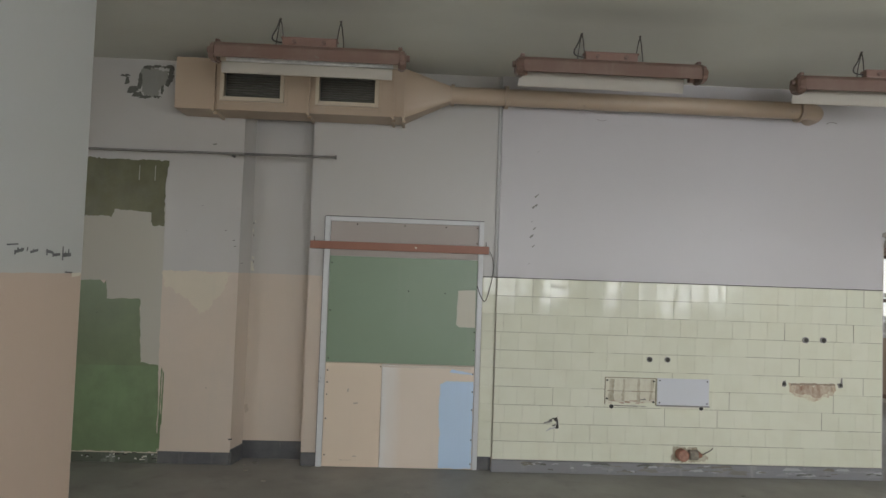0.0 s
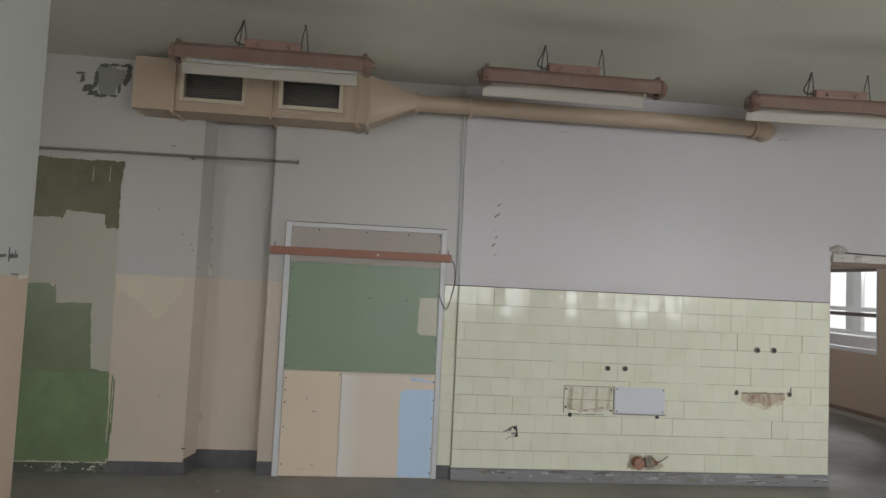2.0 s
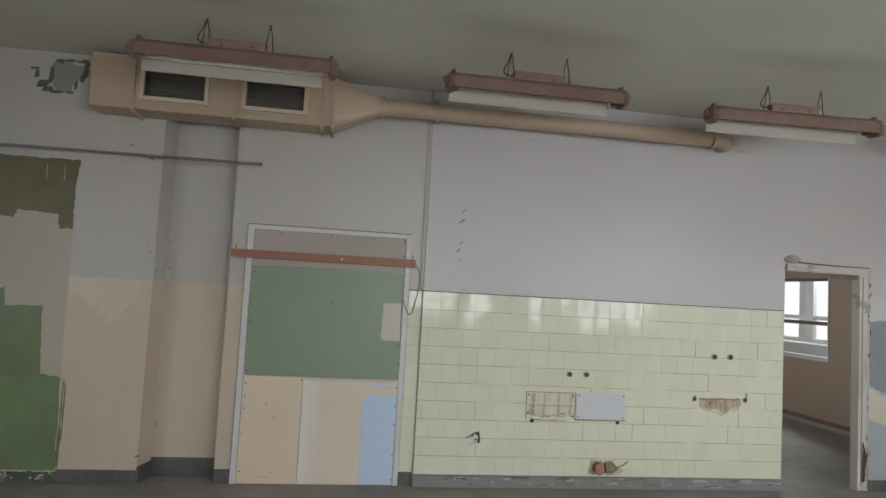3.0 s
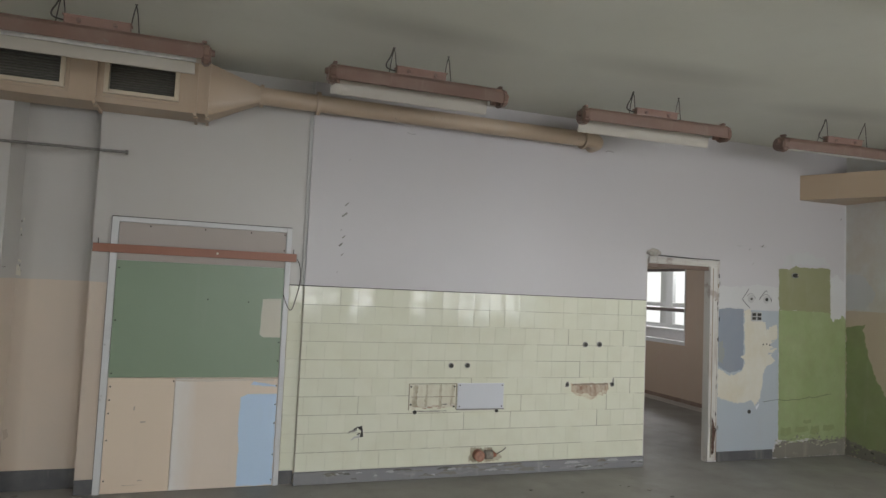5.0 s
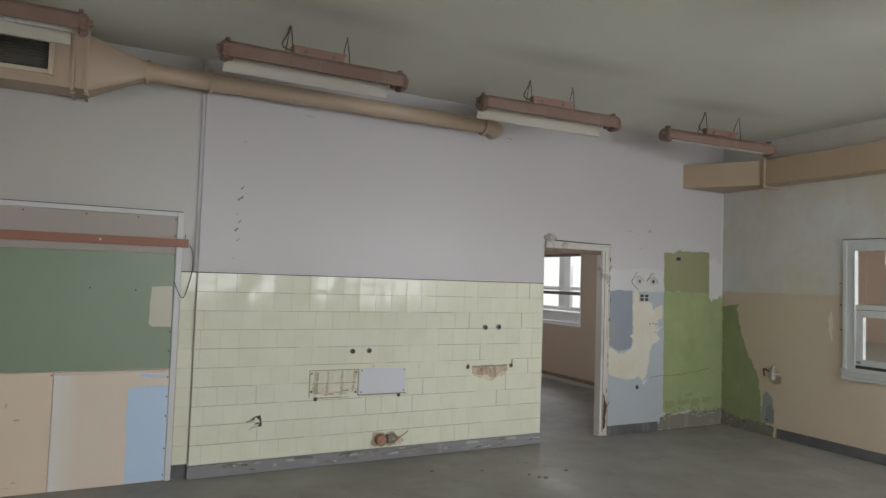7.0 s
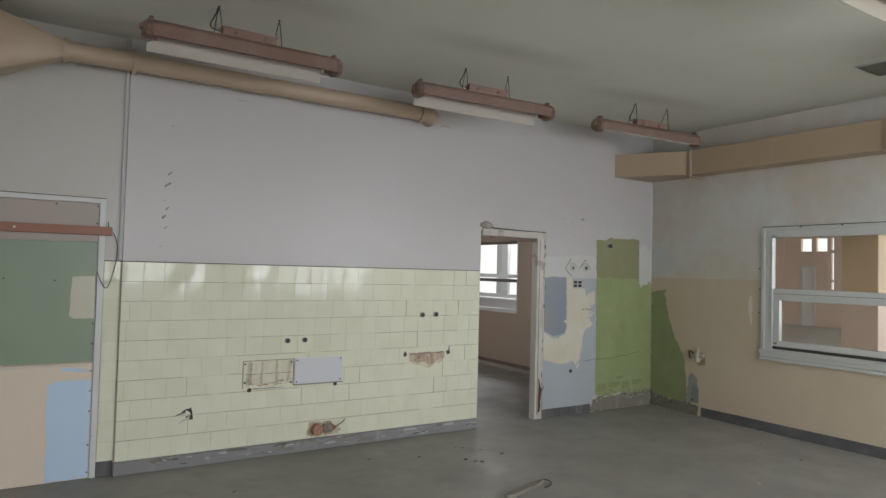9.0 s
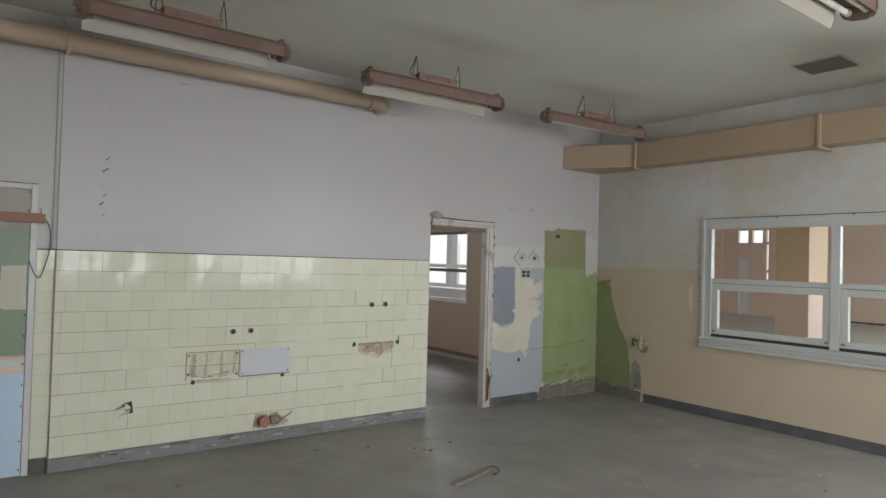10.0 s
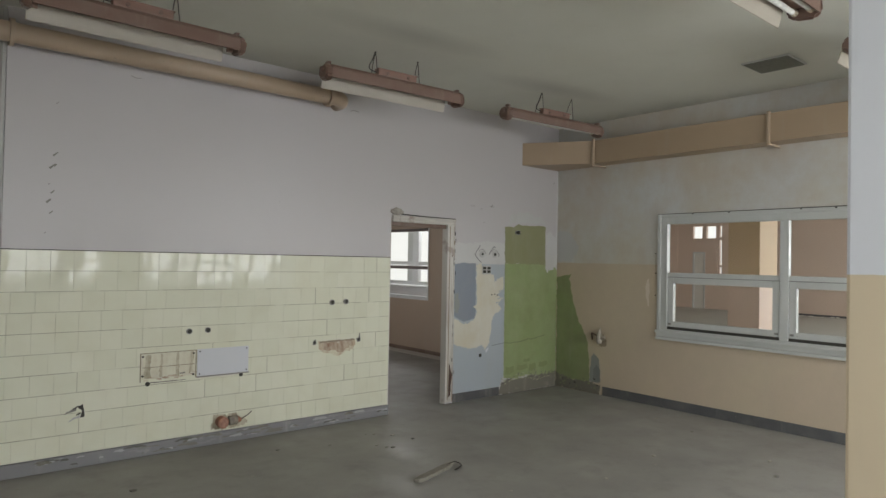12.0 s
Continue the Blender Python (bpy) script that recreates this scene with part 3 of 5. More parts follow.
for u0, v0, u1, v1, w in ((0.75, 1.675, 0.805, 1.679, 0.005), (0.791, 1.654, 0.835, 1.664, 0.009), (0.852, 1.662, 0.856, 1.668, 0.010), (0.872, 1.656, 0.912, 1.664, 0.008),
                          (0.960, 1.662, 0.998, 1.659, 0.009), (0.998, 1.650, 1.044, 1.654, 0.009), (1.062, 1.652, 1.114, 1.655, 0.013), (1.083, 1.592, 1.132, 1.590, 0.005)):
    stroke(u0, v0, u1, v1, w)
for u, v0, v1 in ((0.789, 1.646, 1.660), (0.803, 1.652, 1.668), (0.822, 1.655, 1.668), (0.885, 1.654, 1.666), (0.962, 1.648, 1.670), (0.978, 1.655, 1.667), (1.000, 1.644, 1.660), (1.018, 1.646, 1.658), (1.059, 1.633, 1.682), (1.075, 1.645, 1.664), (1.096, 1.648, 1.674)):
    stroke(u, (v0 + v1) / 2, u + 0.005, (v0 + v1) / 2, v1 - v0)
P("pier_nick", pier_left, M_CREAM_P, "x", -0.826, [(1.12, 1.575), (1.18, 1.58), (1.18, 1.592), (1.12, 1.59)], 0.003, 29, lift=-0.001)

# right of the doorway
P("blue_paint_patch", wall_north, M_BLUEGREY, "y", NY, [(5.352, 0.10), (6.10, 0.10), (6.17, 0.22), (6.165, 1.565), (5.352, 1.565)], 0.003, 31, "pale blue-grey dado paint")
P("slate_paint_patch", wall_north, M_SLATE, "y", NY, [(5.356, 0.98), (5.40, 0.95), (5.50, 0.915), (5.58, 0.92), (5.69, 0.945), (5.685, 1.30), (5.68, 1.572), (5.50, 1.58), (5.356, 1.566)], 0.010, 32, "darker slate paint patch", 0.005)
P("cream_paint_patch", wall_north, M_CREAM_P, "y", NY, [(5.357, 0.66), (5.45, 0.625), (5.56, 0.60), (5.68, 0.595), (5.80, 0.612), (5.847, 0.55), (5.90, 0.60), (5.944, 0.75), (5.955, 0.90), (6.00, 0.97), (6.12, 1.03), (6.05, 1.09), (6.14, 1.17), (6.03, 1.20),
                                                       (6.148, 1.27), (6.14, 1.42), (6.03, 1.39), (5.99, 1.352), (5.982, 1.44), (5.90, 1.465), (5.783, 1.46), (5.771, 1.572), (5.69, 1.569), (5.705, 1.10), (5.65, 1.07), (5.70, 1.05), (5.673, 0.915), (5.58, 0.89), (5.50, 0.88), (5.40, 0.93), (5.357, 0.945)], 0.010, 33, "cream paint patch with brushed edges", 0.006, 0.014, 0.012)
for k, (u, v, w, h) in enumerate(((6.02, 1.10, 0.09, 0.014), (6.05, 1.15, 0.08, 0.010), (5.99, 0.94, 0.05, 0.02), (6.06, 1.24, 0.06, 0.009), (5.97, 0.86, 0.03, 0.025))):
    P("blue_brush_mark", wall_north, M_BLUEGREY, "y", NY, [(u, v), (u + w, v + 0.012), (u + w, v + 0.012 + h), (u, v + h)], 0.006, 520 + k, "", 0.0075, 0.012, 0.006)
P("olive_smear", wall_north, M_SMEAR, "y", NY, [(5.36, 1.02), (5.42, 1.0), (5.43, 1.10), (5.41, 1.22), (5.36, 1.24)], 0.015, 47, "faint olive smear", 0.0056, 0.014, 0.02)
P("white_drip", wall_north, M_WHITEPLATE, "y", NY, [(5.87, 0.52), (5.91, 0.57), (5.90, 0.59), (5.86, 0.55)], 0.006, 48, "white paint drip", 0.008, 0.012)
P("pale_band", wall_north, M_GREYP_PALE, "y", NY, [(5.352, 1.57), (6.17, 1.57), (6.17, 1.82), (5.9, 1.84), (5.6, 1.81), (5.352, 1.80)], 0.01, 49, "paler rubbed band of white paint", 0.0015, 0.02, 0.01)
P("moss_paint_patch", wall_north, M_GREEN_R, "y", NY, [(6.175, 0.20), (6.35, 0.17), (6.6, 0.20), (6.85, 0.16), (EX - 0.004, 0.19), (EX - 0.004, 1.50), (7.06, 1.575), (6.165, 1.58)], 0.006, 34, "moss green paint patch, peeling at the foot", 0.003, 0.02, 0.003)
P("olive_paint_patch", wall_north, M_OLIVE, "y", NY, [(6.165, 1.58), (6.92, 1.575), (6.90, 1.75), (6.905, 2.05), (6.82, 2.07), (6.7, 2.055), (6.4, 2.06), (6.30, 2.03), (6.16, 2.02)], 0.009, 35, "olive paint patch over white", 0.0035, 0.022, 0.005)
P("grey_paint_patch", wall_north, M_GREY_SOFT, "y", NY, [(6.20, 2.05), (6.5, 2.09), (6.9, 2.09), (6.8, 2.17), (6.55, 2.22), (6.3, 2.19), (6.22, 2.13)], 0.02, 36, "smeared grey paint", 0.0025, 0.014, 0.02)
P("white_smear", wall_north, M_GREYP_PALE, "y", NY, [(6.90, 1.52), (6.95, 1.48), (7.04, 1.50), (7.12, 1.58), (7.125, 1.9), (7.0, 2.0), (6.90, 1.95), (6.915, 1.75)], 0.016, 37, "white brushed paint", 0.005, 0.012, 0.02)
P("moss_paint_patch", wall_east, M_GREEN_E, "x", EX, [(4.195, 0.13), (3.66, 0.13), (3.67, 0.40), (3.69, 0.62), (3.79, 0.80), (3.885, 0.98), (3.93, 1.10), (3.96, 1.25), (4.0, 1.40), (3.97, 1.455), (4.05, 1.44), (4.195, 1.415)], 0.012, 38, "dark moss green paint patch", 0.003, 0.022, 0.006)
P("blue_paint_patch", wall_east, M_SMEAR, "x", EX, [(3.66, 0.14), (3.52, 0.14), (3.52, 0.42), (3.60, 0.50), (3.64, 0.42)], 0.012, 39, "blue-grey paint rest", 0.004)
P("slate_paint_patch", wall_east, M_SMEAR_DARK, "x", EX, [(3.60, 0.14), (3.50, 0.15), (3.50, 0.30), (3.56, 0.36), (3.60, 0.30)], 0.012, 40, "slate paint rest", 0.005)
P("grey_smear", wall_east, M_GREY_SOFT, "x", EX, [(4.19, 1.62), (3.95, 1.62), (3.85, 1.80), (4.0, 2.0), (4.19, 2.02)], 0.014, 41, "smeared grey paint", 0.0025, 0.016, 0.016)
P("damp_stain", wall_east, M_SCRAPE_PINK, "x", EX, [(2.835, 1.36), (2.85, 1.44), (2.875, 1.42), (2.895, 1.34), (2.88, 1.24), (2.86, 1.12), (2.845, 1.12), (2.855, 1.24), (2.84, 1.28)], 0.008, 42, "pale scrape", 0.004)
P("crumbled_foot", wall_north, M_FOOT, "y", NY, [(6.10, 0.002), (EX - 0.004, 0.002), (EX - 0.004, 0.20), (6.9, 0.17), (6.7, 0.19), (6.45, 0.16), (6.25, 0.19), (6.12, 0.13)], 0.016, 43, "crumbled bare plaster at the wall's foot", 0.006, 0.012, 0.016)
P("crumbled_foot", wall_east, M_FOOT, "x", EX, [(4.195, 0.002), (3.5, 0.002), (3.5, 0.11), (3.7, 0.14), (3.9, 0.12), (4.1, 0.16), (4.195, 0.19)], 0.014, 44, "crumbled dark plaster at the wall's foot", 0.006, 0.012, 0.014)
# crack in the green patch, crumbs of paint at its foot
crk = [(u, NY - 0.006, v) for u, v in ((5.96, 0.600), (6.08, 0.612), (6.176, 0.623), (6.24, 0.612), (6.305, 0.607), (6.36, 0.622), (6.44, 0.612), (6.52, 0.630), (6.565, 0.627), (6.60, 0.655), (6.63, 0.632), (6.72, 0.640), (6.80, 0.660), (6.92, 0.672))]
wire("crack", wall_north, M_CRACK, crk, 0.0022)
rnd = random.Random(5)
for k in range(64):
    u, v, w = rnd.uniform(6.12, 7.1), rnd.choice((rnd.uniform(0.15, 0.21), rnd.uniform(0.16, 0.24))), rnd.uniform(0.010, 0.032)
    P("paint_flake", wall_north, rnd.choice((M_FLAKE_PALE, M_PLASTER, M_GREEN_R, M_FOOT, M_GREEN_E)), "y", NY - 0.008, [(u, v), (u + w, v + 0.006), (u + w * 0.8, v + 0.014), (u + 0.1 * w, v + 0.011)], 0.004, 60 + k, lift=0.003, step=0.015)
for k in range(26):
    u, v, w = rnd.uniform(3.52, 4.15), rnd.uniform(0.02, 0.19), rnd.uniform(0.012, 0.04)
    P("paint_flake", wall_east, rnd.choice((M_FOOT, M_PLASTER, M_GREEN_E, M_CHIP_SHADE)), "x", EX - 0.008, [(u, v), (u + w, v + 0.006), (u + w * 0.8, v + 0.018), (u + 0.1 * w, v + 0.014)], 0.004, 90 + k, lift=0.003, step=0.015)
for k in range(22):
    u, v, w = rnd.uniform(-2.3, -1.67), rnd.uniform(0.02, 0.085), rnd.uniform(0.012, 0.05)
    P("mould_fleck", wall_left, rnd.choice((M_CREAM_P, M_GREYP, M_CHIP_SHADE)), "y", NY - 0.013, [(u, v), (u + w, v + 0.004), (u + w * 0.8, v + 0.014), (u + 0.1 * w, v + 0.012)], 0.004, 110 + k, lift=0.003, step=0.015)
for k in range(46):
    u, w = rnd.uniform(6.14, 7.08), rnd.uniform(0.015, 0.05)
    v = 0.155 + 0.03 * math.sin(u * 9) + rnd.uniform(-0.02, 0.05)
    P("paint_flake", wall_north, M_FLAKE_PALE if k % 3 else M_CHIP_SHADE, "y", NY - 0.007, [(u, v), (u + w, v + 0.004), (u + w * 0.8, v + 0.012), (u + 0.1 * w, v + 0.009)], 0.005, 700 + k, lift=0.003, step=0.01)
for k, (u, v, w, h) in enumerate(((6.20, 0.24, 0.16, 0.09), (6.40, 0.27, 0.20, 0.06), (6.62, 0.25, 0.14, 0.08), (6.80, 0.28, 0.18, 0.06), (6.52, 0.36, 0.12, 0.04))):
    P("grimy_mark", wall_north, M_GRIME_GREEN, "y", NY, [(u, v), (u + w * 0.5, v - h * 0.2), (u + w, v + h * 0.2), (u + w * 0.9, v + h), (u + w * 0.4, v + h * 0.8), (u + w * 0.1, v + h)], 0.008, 640 + k, "grime on the green paint", 0.0045, 0.02, 0.003)
# peeled flecks on the white wall
for k, (u, v, s) in enumerate(((1.405, 2.31, .034), (1.385, 2.215, .042), (1.41, 2.235, .02), (1.375, 2.10, .014), (1.395, 2.035, .026), (1.37, 1.965, .030), (1.39, 1.885, .024), (1.36, 1.74, .012), (1.415, 2.70, .018), (5.75, 2.20, .02), (5.92, 2.24, .03), (5.80, 2.05, .015), (3.2, 2.1, .01), (7.05, 2.62, .02))):
    P("chip_mark", wall_north, M_PLASTER, "y", NY, [(u, v), (u + s * 0.9, v + s), (u + s * 0.7, v + s * 1.1), (u - s * 0.3, v + s * 0.3)], 0.003, 140 + k, step=0.012)
for k, (u, v, s) in enumerate(((-1.33, 2.65, .03), (-1.2, 1.93, .014), (-1.13, 1.85, .016), (-1.12, 1.80, .02), (-1.40, 2.13, .012), (-1.52, 1.92, .01), (-1.06, 1.66, .02), (-1.3, 0.62, .012), (-1.09, 0.2, .03))):
    P("chip_mark", wall_left, M_CHIP_SHADE if k % 3 else M_PLASTER, "y", NY, [(u, v), (u + s, v + s * 0.2), (u + s * 0.9, v + s * 0.5), (u - s * 0.3, v + s * 0.3)], 0.003, 160 + k, step=0.015)

P("pale_arris", wall_north, M_GREYP_PALE, "y", NY, [(7.105, 1.60), (EX - 0.004, 1.58), (EX - 0.004, 2.79), (7.118, 2.79), (7.112, 2.3)], 0.004, 58, "pale worn line in the corner", 0.002, 0.016, 0.004)
# old wall box positions drawn as rings with chevrons
for u, chev in ((5.784, ((5.748, 1.790), (5.735, 1.765), (5.672, 1.690), (5.668, 1.675), (5.69, 1.65), (5.77, 1.585))), (5.991, ((6.00, 1.765), (5.985, 1.785), (5.96, 1.765), (5.905, 1.70), (5.895, 1.68)))):
    wire("chevron_mark", wall_north, M_INK, [(p, NY - 0.004, q) for p, q in chev], 0.0030)
    wire("ring_mark", wall_north, M_STEEL, [(u - 0.055, NY - 0.004, 1.715), (u - 0.03, NY - 0.004, 1.74), (u + 0.01, NY - 0.004, 1.742), (u + 0.045, NY - 0.004, 1.715), (u + 0.055, NY - 0.004, 1.69)], 0.0026)
    disc("rosette_mark", wall_north, M_GREYP, "y", NY, u, 1.685, 0.042, 0.004)
    disc("hole", wall_north, M_CHIP_SHADE, "y", NY - 0.003, u + 0.003, 1.685, 0.019 if u > 5.9 else 0.014, 0.004)
wire("chevron_mark", wall_north, M_INK, [(6.045, NY - 0.004, 1.70), (6.066, NY - 0.004, 1.69), (6.055, NY - 0.004, 1.66)], 0.003)
disc("hole", wall_north, M_CHIP_SHADE, "y", NY, 5.777, 0.50, 0.022, 0.006)
for u, v in ((5.95, 1.205), (6.0, 1.21), (6.04, 1.20)):
    disc("hole", wall_north, M_CHIP_SHADE, "y", NY, u, v, 0.008, 0.008)


def wall_socket(name, x, z, w, h, label, cells, mat):
    t = thing(name, (x, NY, z - h / 2), label, "socket")
    part("plate", boxes((x - w / 2, NY - 0.012, z - h / 2, x + w / 2, NY - 0.003, z + h / 2), bev=0.003), mat, t)
    for k in range(cells):
        cx = x - w / 2 + w * (k + 0.5) / cells
        part("rocker", boxes((cx - w * 0.17, NY - 0.018, z - h * 0.36, cx + w * 0.17, NY - 0.012, z - h * 0.05), bev=0.002), M_CHIP_SHADE, t)
        part("rocker", boxes((cx - w * 0.17, NY - 0.018, z + h * 0.05, cx + w * 0.17, NY - 0.012, z + h * 0.36), bev=0.002), M_CHIP_SHADE, t)
    return t


wall_socket("light_switch", 5.852, 1.500, 0.14, 0.10, "grey double switch plate in cream paint", 2, M_GREYP)
t = thing("wall_socket", (6.382, NY, 1.93), "broken dark socket ring in olive paint", "socket")
bm = bmesh.new()
rod(bm, (6.382, NY - 0.003, 1.961), (6.382, NY - 0.014, 1.961), 0.036, 24)
bmesh.ops.scale(bm, vec=(1.35, 1, 0.8), verts=bm.verts[:], space=Matrix.Translation((-6.382, -NY, -1.961)))
part("ring", bm, M_SMEAR, t)
bm = bmesh.new()
rod(bm, (6.382, NY - 0.013, 1.961), (6.382, NY - 0.018, 1.961), 0.029, 20)
bmesh.ops.scale(bm, vec=(1.45, 1, 0.75), verts=bm.verts[:], space=Matrix.Translation((-6.382, -NY, -1.961)))
part("insert", bm, M_CHIP_SHADE, t)
part("contact", boxes((6.40, NY - 0.03, 1.955, 6.415, NY - 0.017, 1.97), bev=0.002), M_BRASS, t)

# ---- boarded doorway ----
door = thing("boarded_door", (0.30, 4.2, 0), "double doorway closed with painted boards in a white frame", "door")
FX0, FX1, FZ = -0.372, 0.974, 2.09
for nm, d in (("jamb", (FX0, 4.205, 0, FX0 + 0.048, 4.234, FZ)), ("jamb", (FX1 - 0.042, 4.205, 0, FX1, 4.234, FZ)), ("header", (FX0 + 0.048, 4.205, FZ - 0.037, FX1 - 0.042, 4.234, FZ))):
    part(nm, boxes(d, bev=0.004), M_FRAME, door, "white painted frame")
BX0, BX1 = FX0 + 0.051, FX1 - 0.045
part("board", boxes((BX0, 4.214, 1.762, BX1, 4.234, 2.05), bev=0.002), M_PINK_BOARD, door, "greige board above")
part("board", boxes((BX0, 4.212, 0.868, BX1, 4.233, 1.758), bev=0.002), M_GREEN_BOARD, door, "green painted board")
lower_l = part("board", boxes((BX0, 4.210, 0.004, 0.150, 4.232, 0.862), bev=0.002), M_TAN_BOARD, door, "tan board with scuffs")
lower_r = part("board", boxes((0.154, 4.210, 0.004, BX1, 4.232, 0.858), bev=0.002), M_TAN_BOARD_B, door, "tan board with pale blue paint")
P("pale_strip", door, M_PINK_BOARD, "y", 4.214, [(BX0, 1.763), (BX1, 1.763), (BX1, 1.80), (BX0, 1.80)], 0.001, 51, lift=0.002)
P("blank_patch", door, M_BLANK, "y", 4.212, [(0.77, 1.50), (0.92, 1.505), (0.922, 1.19), (0.79, 1.19), (0.762, 1.21)], 0.003, 52, "unpainted putty patch", 0.002)
P("blue_paint_patch", door, M_BLUE, "y", 4.210, [(0.648, 0.01), (0.925, 0.01), (0.925, 0.735), (0.70, 0.735), (0.645, 0.71), (0.64, 0.5), (0.65, 0.3)], 0.005, 53, "pale blue paint patch", 0.002)
P("blue_paint_patch", door, M_BLUE, "y", 4.210, [(0.72, 0.81), (0.92, 0.79), (0.92, 0.80), (0.74, 0.835)], 0.003, 54, "pale blue brush stroke", 0.002)
P("pale_edge", door, M_PALE, "y", 4.210, [(0.158, 0.838), (0.40, 0.834), (0.62, 0.842), (0.90, 0.838), (0.90, 0.853), (0.158, 0.853)], 0.004, 55, "pale worn edge", 0.0018)
for k, (u, v, w, h) in enumerate(((-0.078, 0.525, 0.04, 0.012), (-0.175, 0.058, 0.14, 0.004), (-0.07, 0.088, 0.035, 0.008), (-0.13, 0.62, 0.012, 0.03))):
    P("scuff", door, M_SMUDGE, "y", 4.210, [(u, v), (u + w, v + 0.002), (u + w, v + h), (u, v + h)], 0.003, 600 + k, "", 0.0018, 0.012, 0.003)
screws = [(BX0 + 0.02, z) for z in (0.1, 0.4, 0.6, 0.7, 0.80, 0.9, 1.3, 1.7)] + [(BX1 - 0.012, z) for z in (0.05, 0.25, 0.5, 0.65, 0.8, 1.0, 1.15, 1.9, 2.03)] + [(0.14, 0.84), (0.35, 1.48), (0.66, 1.47), (0.3, 2.03), (0.65, 2.03), (-0.1, 2.03)]
for u, v in screws:
    disc("screw", door, M_CHIP_SHADE, "y", 4.210, u, v, 0.006, 0.004, seg=8)
wire("frame_gap", door, M_CHIP_SHADE, [(FX0 - 0.003, 4.2345, 0.0), (FX0 - 0.003, 4.2345, 1.0), (FX0 - 0.003, 4.2345, FZ)], 0.0035, "dark gap along the frame")
wire("frame_gap", door, M_CHIP_SHADE, [(FX0 - 0.003, 4.2345, FZ + 0.003), (0.3, 4.2345, FZ + 0.003), (FX1, 4.2345, FZ + 0.003)], 0.0045, "dark gap along the frame")

bar = thing("wooden_bar", (0.26, 4.19, 1.81), "red-brown painted bar fixed across the boarded doorway", "bar")
part("bar_body", boxes((-0.483, 4.15, 1.812, 1.014, 4.19, 1.877), bev=0.004), M_ORANGE, bar)
part("end_plate", boxes((1.014, 4.155, 1.815, 1.020, 4.188, 1.874), bev=0.001), M_STEEL, bar, "steel end plate")
for u in (-0.45, 0.99):
    part("bracket", boxes((u - 0.02, 4.19, 1.83, u + 0.02, 4.236, 1.86), bev=0.002), M_STEEL, bar)
    part("nail", boxes((u - 0.003, 4.165, 1.877, u + 0.003, 4.171, 1.915)), M_WIRE, bar)
disc("plug", bar, M_CREAM_P, "y", 4.15, 0.40, 1.845, 0.009, 0.004)
cable = thing("loose_cable", (1.04, 4.18, 1.4), "thin loose cable hanging from the bar", "cable")
wire("cable_run", cable, M_WIRE, [(1.0, 4.18, 1.86), (1.05, 4.19, 1.82), (1.065, 4.2, 1.66), (1.03, 4.2, 1.5), (1.0, 4.2, 1.40), (0.96, 4.2, 1.45), (0.93, 4.205, 1.54)], 0.0035)

# ---- curtain rod ----
crod = thing("wall_rod", (-1.3, 4.1, 2.55), "thin grey metal rod fixed along the wall", "rod")
bm = bmesh.new()
rod(bm, (-3.2, 4.10, 2.555), (-0.30, 4.10, 2.570), 0.011, 12)
part("rod_tube", bm, M_STEEL, crod, smooth=True)
bm = bmesh.new()
rod(bm, (-0.30, 4.10, 2.570), (-0.285, 4.10, 2.570), 0.017, 12)
part("end_knob", bm, M_STEEL, crod)
for u in (-2.9, -1.15):
    part("holder", boxes((u - 0.006, 4.09, 2.55, u + 0.006, NY, 2.565)), M_STEEL, crod)

# ---- ventilation duct with grilles and pipe ----
duct = thing("ventilation_duct", (-0.6, 4.0, 2.8), "cream painted sheet-metal duct with two grilles under the ceiling", "duct")
DX0, DX1, DY, DZ0, DZ1 = -1.563, 0.185, 3.92, 2.885, 3.295
holes = [(-1.175, -0.732, 2.990, 3.215), (-0.418, 0.024, 2.986, 3.193)]
xs = [DX0] + [v for h in holes for v in h[:2]] + [DX1]
for k in range(0, len(xs), 2):
    part("front_sheet", boxes((xs[k], DY, DZ0, xs[k + 1], DY + 0.012, DZ1)), M_DUCT, duct)
for a, b, c, d in holes:
    part("front_sheet", boxes((a, DY, DZ0, b, DY + 0.012, c)), M_DUCT, duct)
    part("front_sheet", boxes((a, DY, d, b, DY + 0.012, DZ1)), M_DUCT, duct)
part("bottom_sheet", boxes((DX0, DY + 0.012, DZ0, DX1, NY, DZ0 + 0.012)), M_DUCT, duct)
part("top_sheet", boxes((DX0, DY + 0.012, DZ1 - 0.012, DX1, NY, DZ1)), M_DUCT, duct)
part("end_sheet", boxes((DX0, DY + 0.012, DZ0 + 0.012, DX0 + 0.012, NY, DZ1 - 0.012)), M_DUCT, duct)
